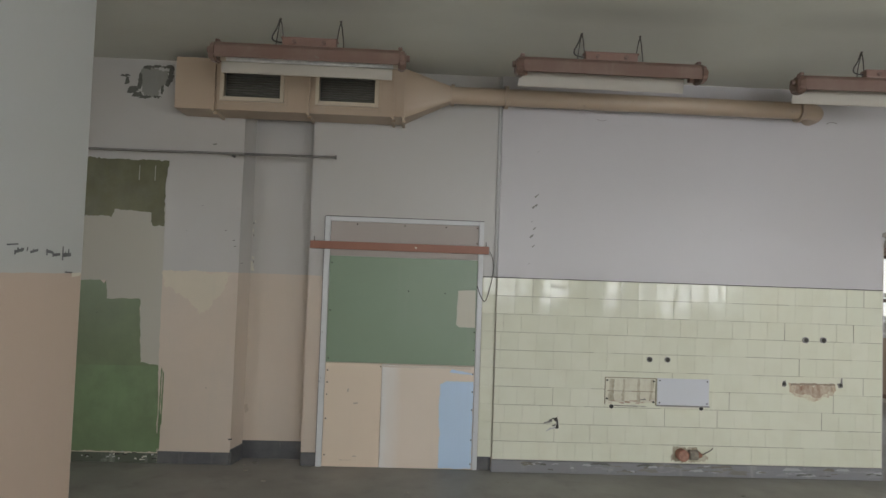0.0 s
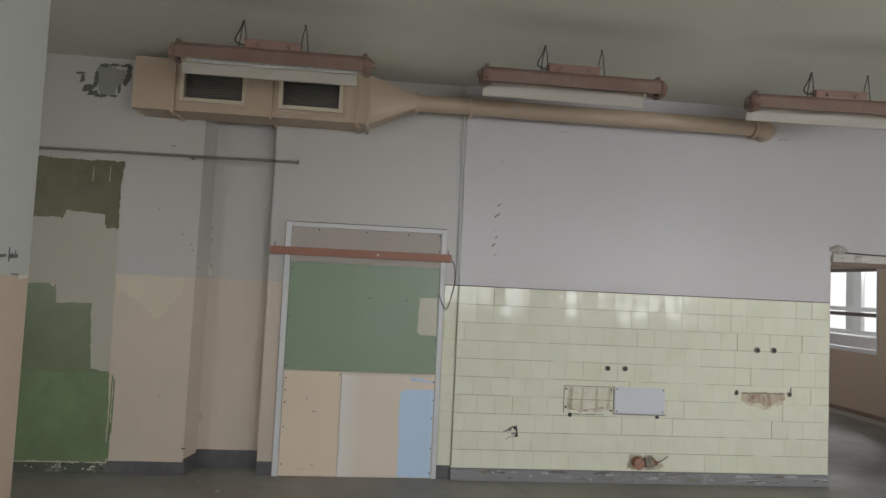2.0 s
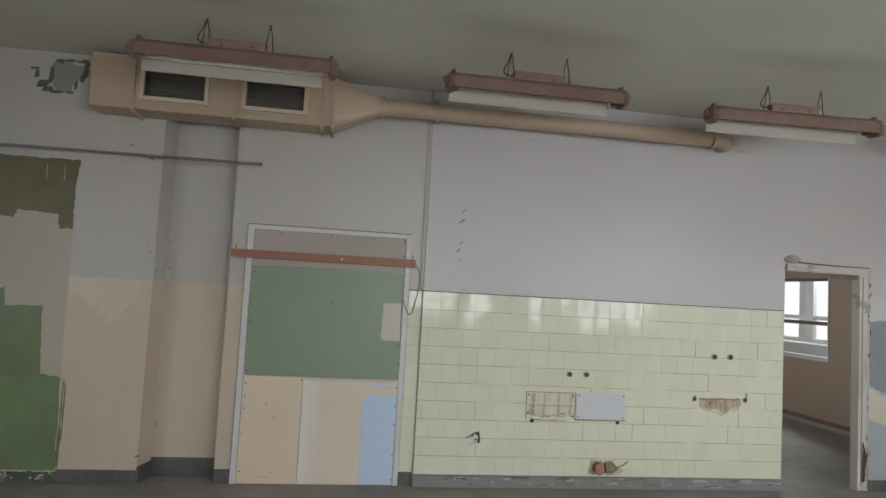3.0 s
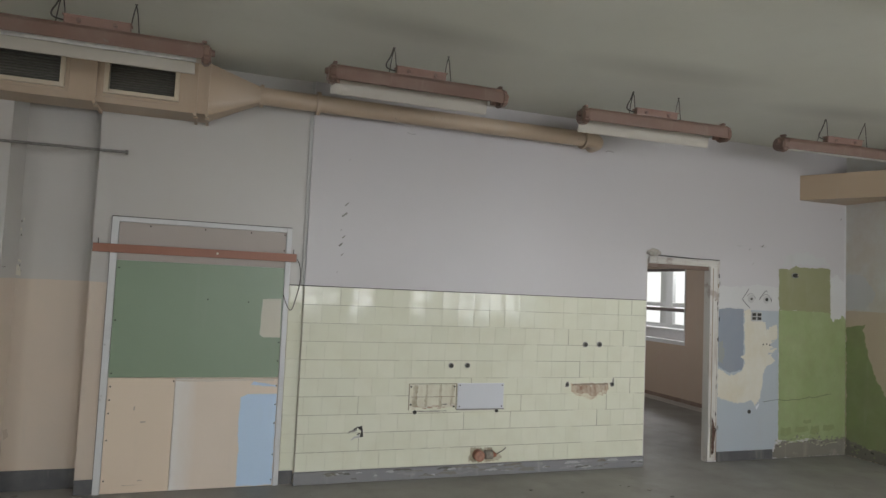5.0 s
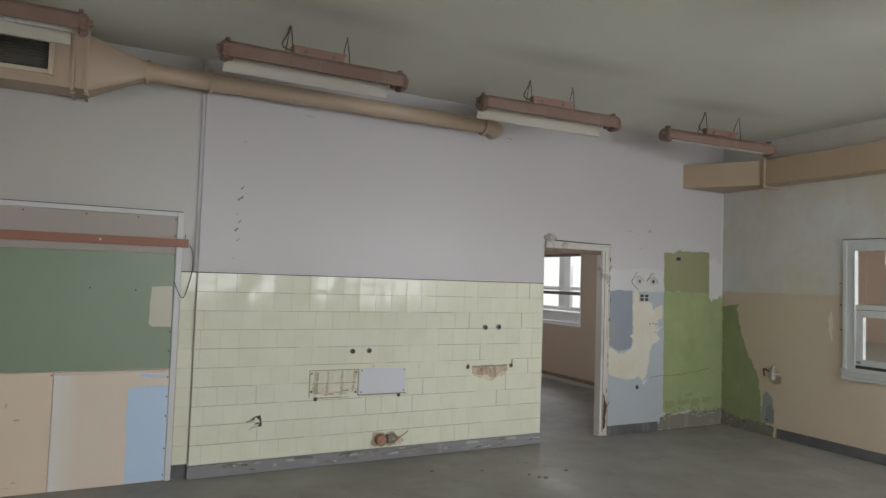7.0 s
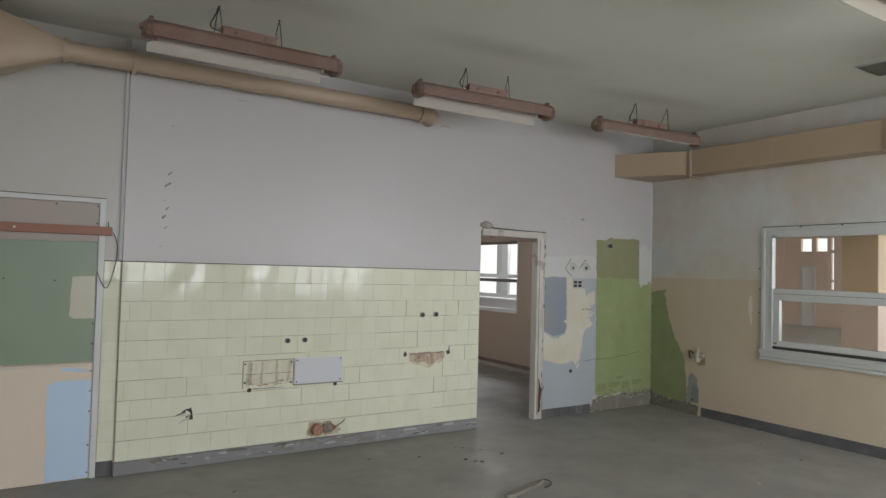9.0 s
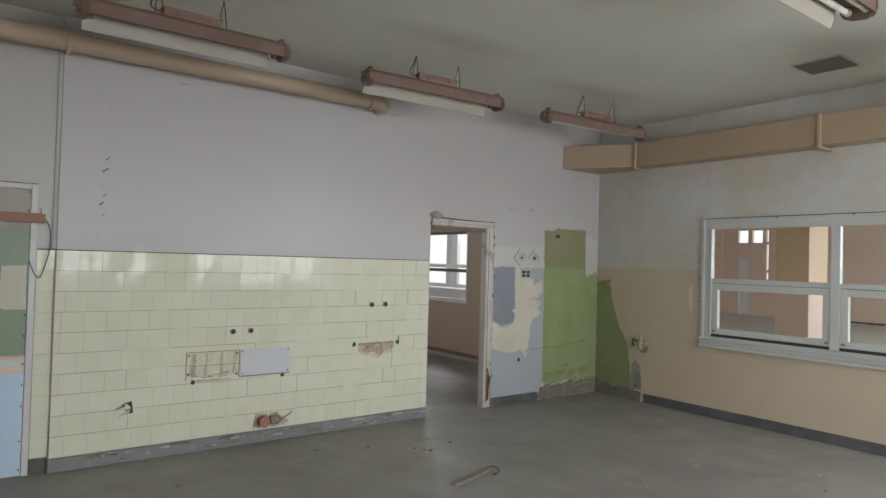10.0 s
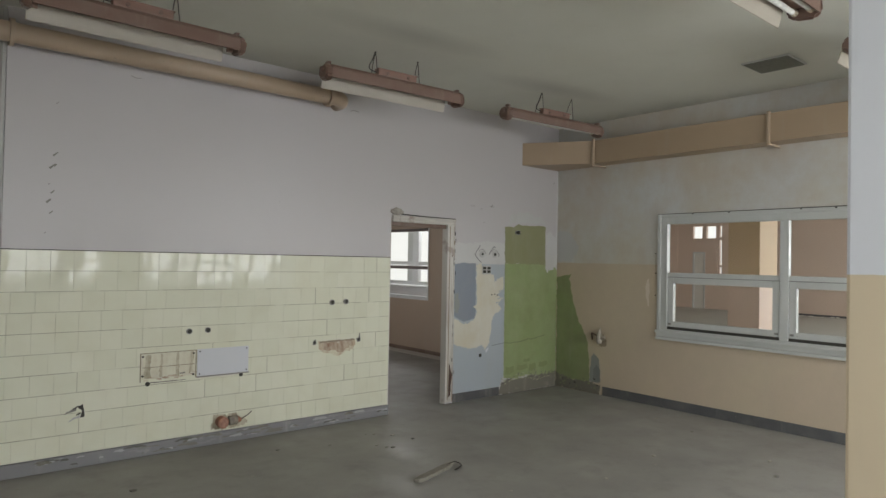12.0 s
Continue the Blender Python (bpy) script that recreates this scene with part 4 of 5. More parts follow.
for a, b, c, d in holes:
    g = part("grille", boxes((a, DY + 0.05, c, b, DY + 0.054, d)), M_MESH, duct, "grey wire mesh grille")
    for k in range(11):
        z = c + (d - c) * (k + 0.5) / 11
        part("slat", boxes((a, DY + 0.030, z - 0.004, b, DY + 0.048, z + 0.003)), M_GRILLE, g)
    fr = bmesh.new()
    w = 0.032
    for q in ((a - w, DY - 0.02, c - w, a, DY + 0.03, d + w), (b, DY - 0.02, c - w, b + w, DY + 0.03, d + w), (a, DY - 0.02, c - w, b, DY + 0.03, c), (a, DY - 0.02, d, b, DY + 0.03, d + w)):
        box(fr, *q, bev=0.004)
    part("grille_frame", fr, M_CREAM, duct, "cream grille frame")
    w = 0.058
    part("grille_rim", boxes((a - w, DY - 0.007, c - w, a - 0.033, DY - 0.001, d + 0.05), (b + 0.033, DY - 0.007, c - w, b + w, DY - 0.001, d + 0.05), (a - 0.033, DY - 0.007, c - w, b + 0.033, DY - 0.001, c - 0.033), bev=0.002), M_DUCT, duct)
for u in (-1.255, -0.505, 0.174, 0.258):
    fl = bmesh.new()
    box(fl, u - 0.010, DY - 0.022, DZ0 - 0.022, u + 0.010, NY, DZ0 - 0.001)
    box(fl, u - 0.010, DY - 0.022, DZ0 - 0.001, u + 0.010, DY - 0.001, DZ1 + 0.008)
    part("flange", fl, M_DUCT, duct)
    part("bolt", boxes((u - 0.010, DY + 0.02, DZ0 - 0.034, u + 0.022, DY + 0.05, DZ0 - 0.018), bev=0.003), M_DUCT, duct)
PZ, PY, PR = 3.107, 4.0, 0.070
bm = bmesh.new()
ring0, ring1 = [], []
for k in range(32):
    a = 2 * math.pi * (k + 0.5) / 32
    c, s = math.cos(a), math.sin(a)
    q = max(abs(c), abs(s))
    ring0.append(bm.verts.new((0.258, (DY + NY) / 2 + (NY - DY) / 2 * c / q, (DZ0 + DZ1) / 2 + (DZ1 - DZ0) / 2 * s / q)))
    ring1.append(bm.verts.new((0.655, PY + PR * c, PZ + PR * s)))
for k in range(32):
    j = (k + 1) % 32
    bm.faces.new((ring0[k], ring0[j], ring1[j], ring1[k]))
bmesh.ops.recalc_face_normals(bm, faces=bm.faces[:])
part("taper", bm, M_DUCT, duct, smooth=True)
part("neck", boxes((DX1, DY + 0.002, DZ0 + 0.002, 0.260, NY, DZ1 - 0.002)), M_DUCT, duct)
bm = bmesh.new()
rod(bm, (0.65, PY, PZ), (3.62, PY, PZ), PR, 32)
pipe = part("pipe", bm, M_DUCT, duct, smooth=True)
for u in (0.655, 1.10, 3.572):
    bm = bmesh.new()
    rod(bm, (u - 0.014, PY, PZ), (u + 0.014, PY, PZ), PR + (0.019 if u < 1 else 0.024), 32)
    part("collar", bm, M_DUCT, duct, smooth=True)
bm = bmesh.new()
prev = None
for i in range(9):
    a = i / 8 * math.pi / 2
    cx, cy = 3.62 + 0.155 * math.sin(a), PY + 0.155 * (1 - math.cos(a))
    ax = Vector((math.sin(a), -math.cos(a), 0))
    ring = [bm.verts.new(Vector((cx, cy, PZ)) + PR * (math.cos(2 * math.pi * k / 24) * ax + math.sin(2 * math.pi * k / 24) * Vector((0, 0, 1)))) for k in range(24)]
    if prev:
        for k in range(24):
            bm.faces.new((prev[k], prev[(k + 1) % 24], ring[(k + 1) % 24], ring[k]))
    prev = ring
top = [bm.verts.new(v.co + Vector((0, NY - 0.002 - v.co.y, 0))) for v in prev]
for k in range(24):
    bm.faces.new((prev[k], prev[(k + 1) % 24], top[(k + 1) % 24], top[k]))
bmesh.ops.recalc_face_normals(bm, faces=bm.faces[:])
part("elbow", bm, M_DUCT, duct, smooth=True)

# ---- duct along the east wall ----
duct2 = thing("boxed_duct", (6.95, 1.0, 2.8), "ochre painted boxed duct along the east wall", "duct")
bm = bmesh.new()
prism(bm, [(6.9, SY), (6.9, 3.49), (6.445, NY - 0.002), (EX - 0.002, NY - 0.002), (EX - 0.002, SY)], "z", 2.80, 3.075)
part("casing", bm, M_DUCTE, duct2)
for u in (3.465, 1.425, -0.615, -2.6):
    s = part("strap", boxes((6.868, u - 0.013, 2.785, 6.899, u + 0.013, 3.09), bev=0.003), M_DUCT, duct2)
    part("strap_foot", boxes((6.868, u - 0.013, 2.768, EX - 0.003, u + 0.013, 2.785), bev=0.002), M_DUCT, s)

# ---- ceiling vent ----
cv = thing("ceiling_vent", (6.25, 1.11, CEIL), "square dark grey ceiling vent cover", "vent")
part("frame", boxes((6.06, 0.92, CEIL - 0.012, 6.44, 1.31, CEIL), bev=0.003), M_GREYP, cv)
part("cover", boxes((6.075, 0.935, CEIL - 0.018, 6.425, 1.295, CEIL - 0.012)), plain("vent_grey", (0.19, 0.195, 0.165), 0.6), cv)


# ---- hanging fluorescent lamps ----
def lamp(name, at, strip=True, tubes=2, vee=0.028, label="hanging russet two-tube fluorescent lamp with white strip"):
    """A russet lamp 1.33 m long along x, with a white reflector strip on its north side; at: its housing's top centre; vee: how far its wire hooks spread."""
    x, y, z = at
    t = thing(name, at, label, "ceiling lamp", "fluorescent lamps")
    H, low = 0.665, 0.112 if strip else 0.100
    bm = bmesh.new()
    prism(bm, [(y - 0.046, z), (y + 0.046, z), (y + 0.070, z - 0.010), (y + 0.088, z - 0.035), (y + 0.088, z - 0.062), (y + 0.084, z - 0.062), (y + 0.080, z - 0.060), (y - 0.080, z - 0.060), (y - 0.080, z - low), (y - 0.094, z - low - 0.004), (y - 0.094, z - low + 0.008), (y - 0.088, z - low + 0.010), (y - 0.088, z - 0.035), (y - 0.070, z - 0.010)], "x", x - H + 0.05, x + H - 0.05)
    part("housing", bm, M_LAMP, t)
    for s in (-1, 1):
        bm = bmesh.new()
        prism(bm, [(y - 0.050, z + 0.008), (y + 0.050, z + 0.008), (y + 0.094, z - 0.026), (y + 0.10, z - 0.085), (y + 0.05, z - 0.126), (y - 0.06, z - 0.140), (y - 0.104, z - 0.105), (y - 0.098, z - 0.030)],
              "x", x + s * (H - 0.055), x + s * H)
        for v in bm.verts:
            if abs(v.co.x - x) > H - 0.01:
                v.co.y, v.co.z = y + (v.co.y - y) * 0.82, z - 0.06 + (v.co.z - z + 0.06) * 0.84
        bmesh.ops.bevel(bm, geom=bm.edges[:], offset=0.013, segments=3, affect="EDGES")
        cap = part("end_cap", bm, M_LAMP, t, smooth=True)
        part("latch", boxes((x + s * (H - 0.045) - 0.014, y - 0.03, z + 0.008, x + s * (H - 0.045) + 0.014, y + 0.03, z + 0.028), bev=0.006), M_LAMP, cap)
        bm = bmesh.new()
        rod(bm, (x + s * (H - 0.004), y - 0.01, z - 0.045), (x + s * (H + 0.022), y - 0.01, z - 0.045), 0.026, 16, 0.020)
        part("cable_gland", bm, M_LAMP, cap, smooth=True)
        for yy in (-0.045, 0.045):
            bm = bmesh.new()
            rod(bm, (x + s * (H - 0.055), y + yy, z - 0.082), (x + s * (H - 0.09), y + yy, z - 0.082), 0.021, 16)
            part("tube_holder", bm, M_CREAM if tubes else M_LAMP2, t)
    for yy in (-0.045, 0.045)[:tubes]:
        bm = bmesh.new()
        rod(bm, (x - H + 0.09, y + yy, z - 0.084), (x + H - 0.09, y + yy, z - 0.084), 0.0165, 16)
        part("tube", bm, M_TUBE, t, smooth=True)
    if strip:
        bm = bmesh.new()
        prism(bm, [(y + 0.088, z - 0.052), (y + 0.092, z - 0.052), (y + 0.116, z - 0.128), (y + 0.124, z - 0.150), (y + 0.122, z - 0.160), (y + 0.116, z - 0.158), (y + 0.106, z - 0.128)], "x", x - 0.625, x + 0.565)
        part("reflector_strip", bm, M_SKIRT_W, t, "white reflector strip")
    bm = bmesh.new()
    box(bm, x - 0.185, y - 0.035, z + 0.002, x + 0.185, y + 0.035, z + 0.064, bev=0.012)
    box(bm, x - 0.192, y - 0.041, z + 0.052, x + 0.192, y + 0.041, z + 0.060, bev=0.003)
    g = part("gear_box", bm, M_LAMP2, t, "pinkish-red gear box")
    for s in (-0.10, 0.10):
        bm = bmesh.new()
        rod(bm, (x + s, y - 0.034, z + 0.028), (x + s, y - 0.047, z + 0.028), 0.014, 12)
        part("clamp_screw", bm, M_LAMP, g)
    for s in (-1, 1):
        h = x + s * 0.205
        for k, e in enumerate((-1, 1)):
            wire("hook", t, M_WIRE, [(h + e * vee, y, z - 0.002), (h + e * vee * 0.75, y + 0.006, z + 0.07), (h + e * 0.006, y, CEIL - 0.03 + 0.012 * k), (h - e * 0.006, y, CEIL - 0.002)], 0.0036, "dark wire hook")
    wire("flex", t, M_WIRE, [(x - 0.19, y, z + 0.03), (x - 0.25, y, z + 0.035), (x - 0.262, y, z + 0.07), (x - 0.225, y, z + 0.13), (x - 0.21, y, CEIL - 0.01)], 0.005, "short supply cable")
    return t


def lamp_pose(a, b, roll=0.0):
    a, b = Vector(a), Vector(b)
    d = b - a
    return Matrix.Translation((a + b) / 2) @ pose(0, 0, 0, 0, -math.degrees(math.atan2(d.z, math.hypot(d.x, d.y))), math.degrees(math.atan2(d.y, d.x))) @ pose(0, 0, 0, roll)


l1 = lamp("ceiling_lamp", (-0.375, 3.15, 3.148))
copy_thing(l1, lamp_pose((3.13, 0.20, 3.14), (4.53, 0.20, 3.14)))
copy_thing(l1, lamp_pose((5.26, 0.20, 3.14), (6.66, 0.20, 3.14)))
l2 = lamp("ceiling_lamp", (1.711, 3.15, 3.149), tubes=0, label="hanging russet lamp without tubes, its white strip hanging below")
copy_thing(l2, lamp_pose((3.045, 3.25, 3.143), (4.435, 3.08, 3.108)))
l4 = lamp("ceiling_lamp", (5.79, 3.15, 3.12), strip=False, vee=0.06, label="tilted russet lamp without its strip, hanging on wires")
l4.matrix_world = lamp_pose((5.102, 3.25, 3.152), (6.477, 3.05, 3.118), 8)

# ---- doorway frame ----
frame_b = thing("door_frame", (4.9, 4.2, 0), "old chipped cream door frame with a missing jamb", "door frame")
bm = bmesh.new()
prism(bm, [(5.236, 4.19), (5.262, 4.182), (5.268, 4.190), (5.300, 4.178), (5.318, 4.178), (5.322, 4.186), (5.340, 4.184), (5.346, 4.194), (5.346, 4.203), (5.248, 4.203), (5.248, 4.222), (5.236, 4.222)], "z", 0.02, 2.00)
part("jamb", bm, M_OLDFRAME, frame_b, "moulded cream jamb, broken at its foot")
bm = bmesh.new()
prism(bm, [(4.186, 1.998), (4.18, 2.012), (4.188, 2.018), (4.176, 2.044), (4.182, 2.064), (4.203, 2.066), (4.203, 2.038), (4.222, 2.038), (4.222, 1.998)], "x", 4.475, 5.346)
part("header", bm, M_OLDFRAME, frame_b, "moulded cream header")
# Dark lines laid in the jamb's grooves as the shade of its profile.
for u in (5.264, 5.320):
    wire("moulding_groove", frame_b, M_BROWNISH, [(u, 4.183, 0.05), (u, 4.183, 1.0), (u, 4.183, 1.985)], 0.005)
for k in range(14):
    u, v = rnd.uniform(5.30, 5.342), rnd.uniform(0.3, 1.95)
    P("paint_chip", frame_b, rnd.choice((M_BROWNISH, M_CHIP_SHADE, M_PLASTER)), "y", 4.177, [(u, v), (u + 0.012, v + 0.01), (u + 0.010, v + 0.05), (u - 0.002, v + 0.04)], 0.003, 420 + k, lift=0.002, step=0.012)
P("split_wood", frame_b, M_ROT, "y", 4.178, [(5.27, 0.08), (5.30, 0.10), (5.315, 0.28), (5.30, 0.40), (5.275, 0.46), (5.27, 0.25)], 0.008, 57, "split rusty-brown wood", 0.004)
wire("gap_line", frame_b, M_CHIP_SHADE, [(5.350, 4.2, 0.2), (5.350, 4.2, 1.2), (5.350, 4.2, 2.07)], 0.004)
wire("gap_line", frame_b, M_CHIP_SHADE, [(4.50, 4.2, 2.085), (4.9, 4.2, 2.068), (5.35, 4.2, 2.069)], 0.006)
structure("trim_doorway_edge", boxes((4.46, 4.204, 0.0, 4.468, NY + 0.075, 2.04)), M_OLDFRAME, "raw cream edge of the doorway", "trim")
structure("trim_doorway_reveal", boxes((5.238, 4.224, 0.0, 5.249, NY + 0.078, 1.956)), M_OLDFRAME, "grey-white reveal of the doorway", "trim")
structure("trim_doorway_lintel", boxes((4.47, 4.224, 1.958, 5.249, NY + 0.078, 2.038)), M_LINTEL, "dark brown bare lintel inside the doorway", "trim")
lump = bmesh.new()
bmesh.ops.create_icosphere(lump, subdivisions=3, radius=1.0)
for v in lump.verts:
    n = noise.noise(v.co * 2.3) * 0.35
    v.co = Vector((4.535, 4.195, 2.105)) + Vector((v.co.x * 0.078, v.co.y * 0.03, v.co.z * 0.038)) * (1 + n)
part("mortar_lump", lump, M_RUBBLE, wall_north, "lump of loose mortar", smooth=True)


# strip along the step of the wall
structure("trim_wall_step", boxes((1.070, 4.214, 1.63, 1.0985, 4.236, CEIL), bev=0.006), M_GREYP, "grey cover strip along the wall's step", "trim")

# ---- windows ----
def pane(parent, x0, y0, z0, x1, y1, z1):
    p = part("pane", boxes((x0, y0, z0, x1, y1, z1)), M_GLASS, parent, "clear glass pane")
    p.visible_shadow = False
    return p


def inner_window(name, x, y0, y1, z0, z1, label):
    """A two-bay window in the east wall: fixed panes above, sashes below."""
    t = thing(name, (x, (y0 + y1) / 2, z0), label, "window")
    f = 0.092
    mid = 1.363
    xa, xb = x - 0.02, x + 0.034
    for d in ((xa, y0, z0, xb, y0 + f, z1), (xa, y1 - f, z0, xb, y1, z1), (xa, y0 + f, z1 - f, xb, y1 - f, z1), (xa, y0 + f, z0 + 0.002, xb, y1 - f, z0 + 0.072), (xa - 0.004, mid - 0.042, z0 + 0.074, xb, mid + 0.042, z1 - f)):
        part("window_frame", boxes(d, bev=0.005), M_WINFRAME, t)
    for d in ((x - 0.030, y0 - 0.03, z0 - 0.02, x - 0.002, y0 + 0.010, z1 + 0.02), (x - 0.030, y1 - 0.010, z0 - 0.02, x - 0.002, y1 + 0.03, z1 + 0.02), (x - 0.030, y0 + 0.010, z1 - 0.018, x - 0.002, y1 - 0.010, z1 + 0.02)):
        part("moulding", boxes(d, bev=0.006), M_WINFRAME, t)
    for d in ((xa - 0.010, y1 - f, z0 + 0.10, xa + 0.004, y1 - f + 0.014, z1 - f), (xa - 0.010, y0 + f - 0.014, z0 + 0.10, xa + 0.004, y0 + f, z1 - f), (xa - 0.010, y0 + f, z1 - f, xa + 0.004, y1 - f, z1 - f + 0.014)):
        part("glazing_bead", boxes(d, bev=0.003), M_WINFRAME, t)
    part("window_sill", boxes((x - 0.062, y0 - 0.035, z0 + 0.030, x - 0.021, y1 + 0.035, z0 + 0.060), bev=0.006), M_WINFRAME, t)
    part("apron", boxes((x - 0.036, y0 - 0.032, z0 - 0.012, x - 0.021, y1 + 0.032, z0 + 0.029), bev=0.003), M_WINFRAME, t)
    part("apron", boxes((x - 0.048, y0 - 0.034, z0 - 0.048, x - 0.003, y1 + 0.034, z0 - 0.016), bev=0.005), M_WINFRAME, t)
    part("shadow_gap", boxes((x - 0.014, y0 + f, z0 + 0.073, x - 0.004, y1 - f, z0 + 0.103)), M_CHIP_SHADE, t, "dark gap over the sill")
    zr, zs = z0 + 0.655, z0 + 0.104
    for a, b in ((y0 + f, mid - 0.042), (mid + 0.042, y1 - f)):
        part("rail", boxes((xa + 0.004, a, zr, xb, b, zr + 0.05), bev=0.004), M_WINFRAME, t)
        pane(t, x + 0.004, a, zr + 0.05, x + 0.008, b, z1 - f)
        s = part("sash", boxes((x - 0.012, a + 0.004, zs, x + 0.04, a + 0.07, zr - 0.004), (x - 0.012, b - 0.07, zs, x + 0.04, b - 0.004, zr - 0.004),
                               (x - 0.012, a + 0.07, zr - 0.072, x + 0.04, b - 0.07, zr - 0.004), (x - 0.012, a + 0.07, zs, x + 0.04, b - 0.07, z0 + 0.165), bev=0.004), M_WINFRAME, t, "grey-white opening sash")
        pane(s, x + 0.004, a + 0.07, z0 + 0.165, x + 0.008, b - 0.07, zr - 0.072)
        part("sash_gap", boxes((x - 0.010, a, zr - 0.004, x + 0.02, b, zr)), M_CHIP_SHADE, t, "dark gap over the sash")
        for u in (a + 0.03, b - 0.03):
            part("hinge", boxes((x - 0.02, u - 0.018, zs + 0.02, x - 0.011, u + 0.018, zs + 0.042), bev=0.002), M_STEEL, s)
    return t


win1 = inner_window("window_1", EX, WY0, WY1, WZ0, WZ1, "grey-white two-bay inner window with lower sashes")


for q in ([(EX - 0.004, WY0 - 0.03, WZ1 + 0.024), (EX - 0.004, 1.3, WZ1 + 0.026), (EX - 0.004, WY1 + 0.03, WZ1 + 0.024)], [(EX - 0.004, WY1 + 0.034, WZ0), (EX - 0.004, WY1 + 0.034, 1.5), (EX - 0.004, WY1 + 0.034, WZ1 + 0.03)]):
    wire("gap_line", win1, M_CHIP_SHADE, q, 0.004, "dark gap round the frame")
for k, (u, v) in enumerate(((2.735, 1.5), (2.735, 1.25), (2.74, 1.72), (1.9, 2.152), (1.2, 2.154), (2.3, 2.153), (0.9, 2.152))):
    P("frame_chip", win1, M_CHIP_SHADE, "x", EX - 0.031, [(u, v), (u + 0.02, v), (u + 0.018, v + 0.008), (u, v + 0.01)], 0.003, 380 + k, lift=0.001, step=0.01)


def facade_window(name, cx):
    t = thing(name, (cx, SY - 0.2, SZ0), "white many-light outer window in the facade", "window", "facade windows")
    a, b, ya, yb = cx - SW / 2, cx + SW / 2, SY - 0.24, SY - 0.16
    for d in ((a, ya, SZ0, a + 0.07, yb, SZ1), (b - 0.07, ya, SZ0, b, yb, SZ1), (a + 0.07, ya, SZ0, b - 0.07, yb, SZ0 + 0.08), (a + 0.07, ya, SZ1 - 0.07, b - 0.07, yb, SZ1), (cx - 0.05, ya, SZ0 + 0.08, cx + 0.05, yb, SZ1 - 0.07)):
        part("window_frame", boxes(d), M_FRAME, t)
    for c, d in ((a + 0.07, cx - 0.05), (cx + 0.05, b - 0.07)):
        m, n = c + (d - c) / 3, c + (d - c) * 2 / 3
        for q in (m, n):
            part("glazing_bar", boxes((q - 0.03, ya, SZ0 + 0.08, q + 0.03, yb, SZ1 - 0.07)), M_FRAME, t)
        for e, f in ((c, m - 0.03), (m + 0.03, n - 0.03), (n + 0.03, d)):
            part("rail", boxes((e, ya, 1.42, f, yb, 1.48)), M_FRAME, t)
            part("rail", boxes((e, ya, 2.18, f, yb, 2.24)), M_FRAME, t)
    part("window_sill", boxes((a - 0.03, SY - 0.15, SZ0 - 0.03, b + 0.03, SY + 0.06, SZ0 + 0.002), bev=0.005), M_FRAME, t)
    return t


w0 = facade_window("facade_window", SXS[0])
for cx in SXS[1:]:
    copy_thing(w0, pose(cx, SY - 0.2, SZ0))

# Frame for the added, unseen west opening.
for p, q in WW:
    t = thing("west_window", (-5.1, (p + q) / 2, SZ0), "unseen white window added in the west wall for side light", "window", "west windows")
    m = (p + q) / 2
    for d in ((-5.17, p, SZ0, -5.10, p + 0.07, SZ1), (-5.17, q - 0.07, SZ0, -5.10, q, SZ1), (-5.17, m - 0.05, SZ0 + 0.08, -5.10, m + 0.05, SZ1 - 0.07), (-5.17, p + 0.07, SZ0, -5.10, q - 0.07, SZ0 + 0.08), (-5.17, p + 0.07, SZ1 - 0.07, -5.10, q - 0.07, SZ1)):
        part("window_frame", boxes(d), M_FRAME, t)

# window between back room and glazed lobby
t = thing("window_back_room", (7.55, 8.4, 0.93), "inner window of the back room with dark rails", "window")
for d in ((7.488, 7.31, 0.91, 7.60, 7.328, 2.15), (7.488, 7.328, 0.91, 7.60, 9.5, 0.972), (7.488, 7.328, 1.44, 7.60, 9.5, 1.496), (7.488, 7.328, 2.105, 7.60, 9.5, 2.15)):
    part("window_frame", boxes(d, bev=0.004), M_RAIL if d[2] > 1.4 else M_FRAME, t)
pane(t, 7.55, 7.328, 0.972, 7.554, 9.5, 1.44)
pane(t, 7.55, 7.328, 1.496, 7.554, 9.5, 2.105)
t = thing("lobby_window", (9.2, 8.4, 0.8), "white casement windows of the lobby", "window")
for y in (7.30, 8.51, 9.72, 10.93, 12.14):
    part("window_frame", boxes((9.16, y, 1.10, 9.24, y + 0.20, 2.9), bev=0.006), M_FRAME, t)
    part("window_frame", boxes((9.19, y + 0.206, 1.10, 9.27, y + 0.42, 2.9), bev=0.006), M_WINFRAME, t)
for z in (1.06, 1.49, 2.9):
    part("rail", boxes((9.17, 6.56, z, 9.235, 13.08, z + 0.08), bev=0.004), M_FRAME, t)
part("ledge", boxes((9.02, 6.56, 1.02, 9.16, 13.08, 1.05), bev=0.006), M_FRAME, t)
structure("wall_lobby_sill", boxes((9.10, 6.56, 0, 9.40, 13.08, 1.015)), M_WALL_N, "white wall under the lobby windows", "wall")

# far glazed doors of the hall
t = thing("hall_door", (23.65, 10.7, 0), "pale door with transom lights and a narrow side light at the hall's end", "door")
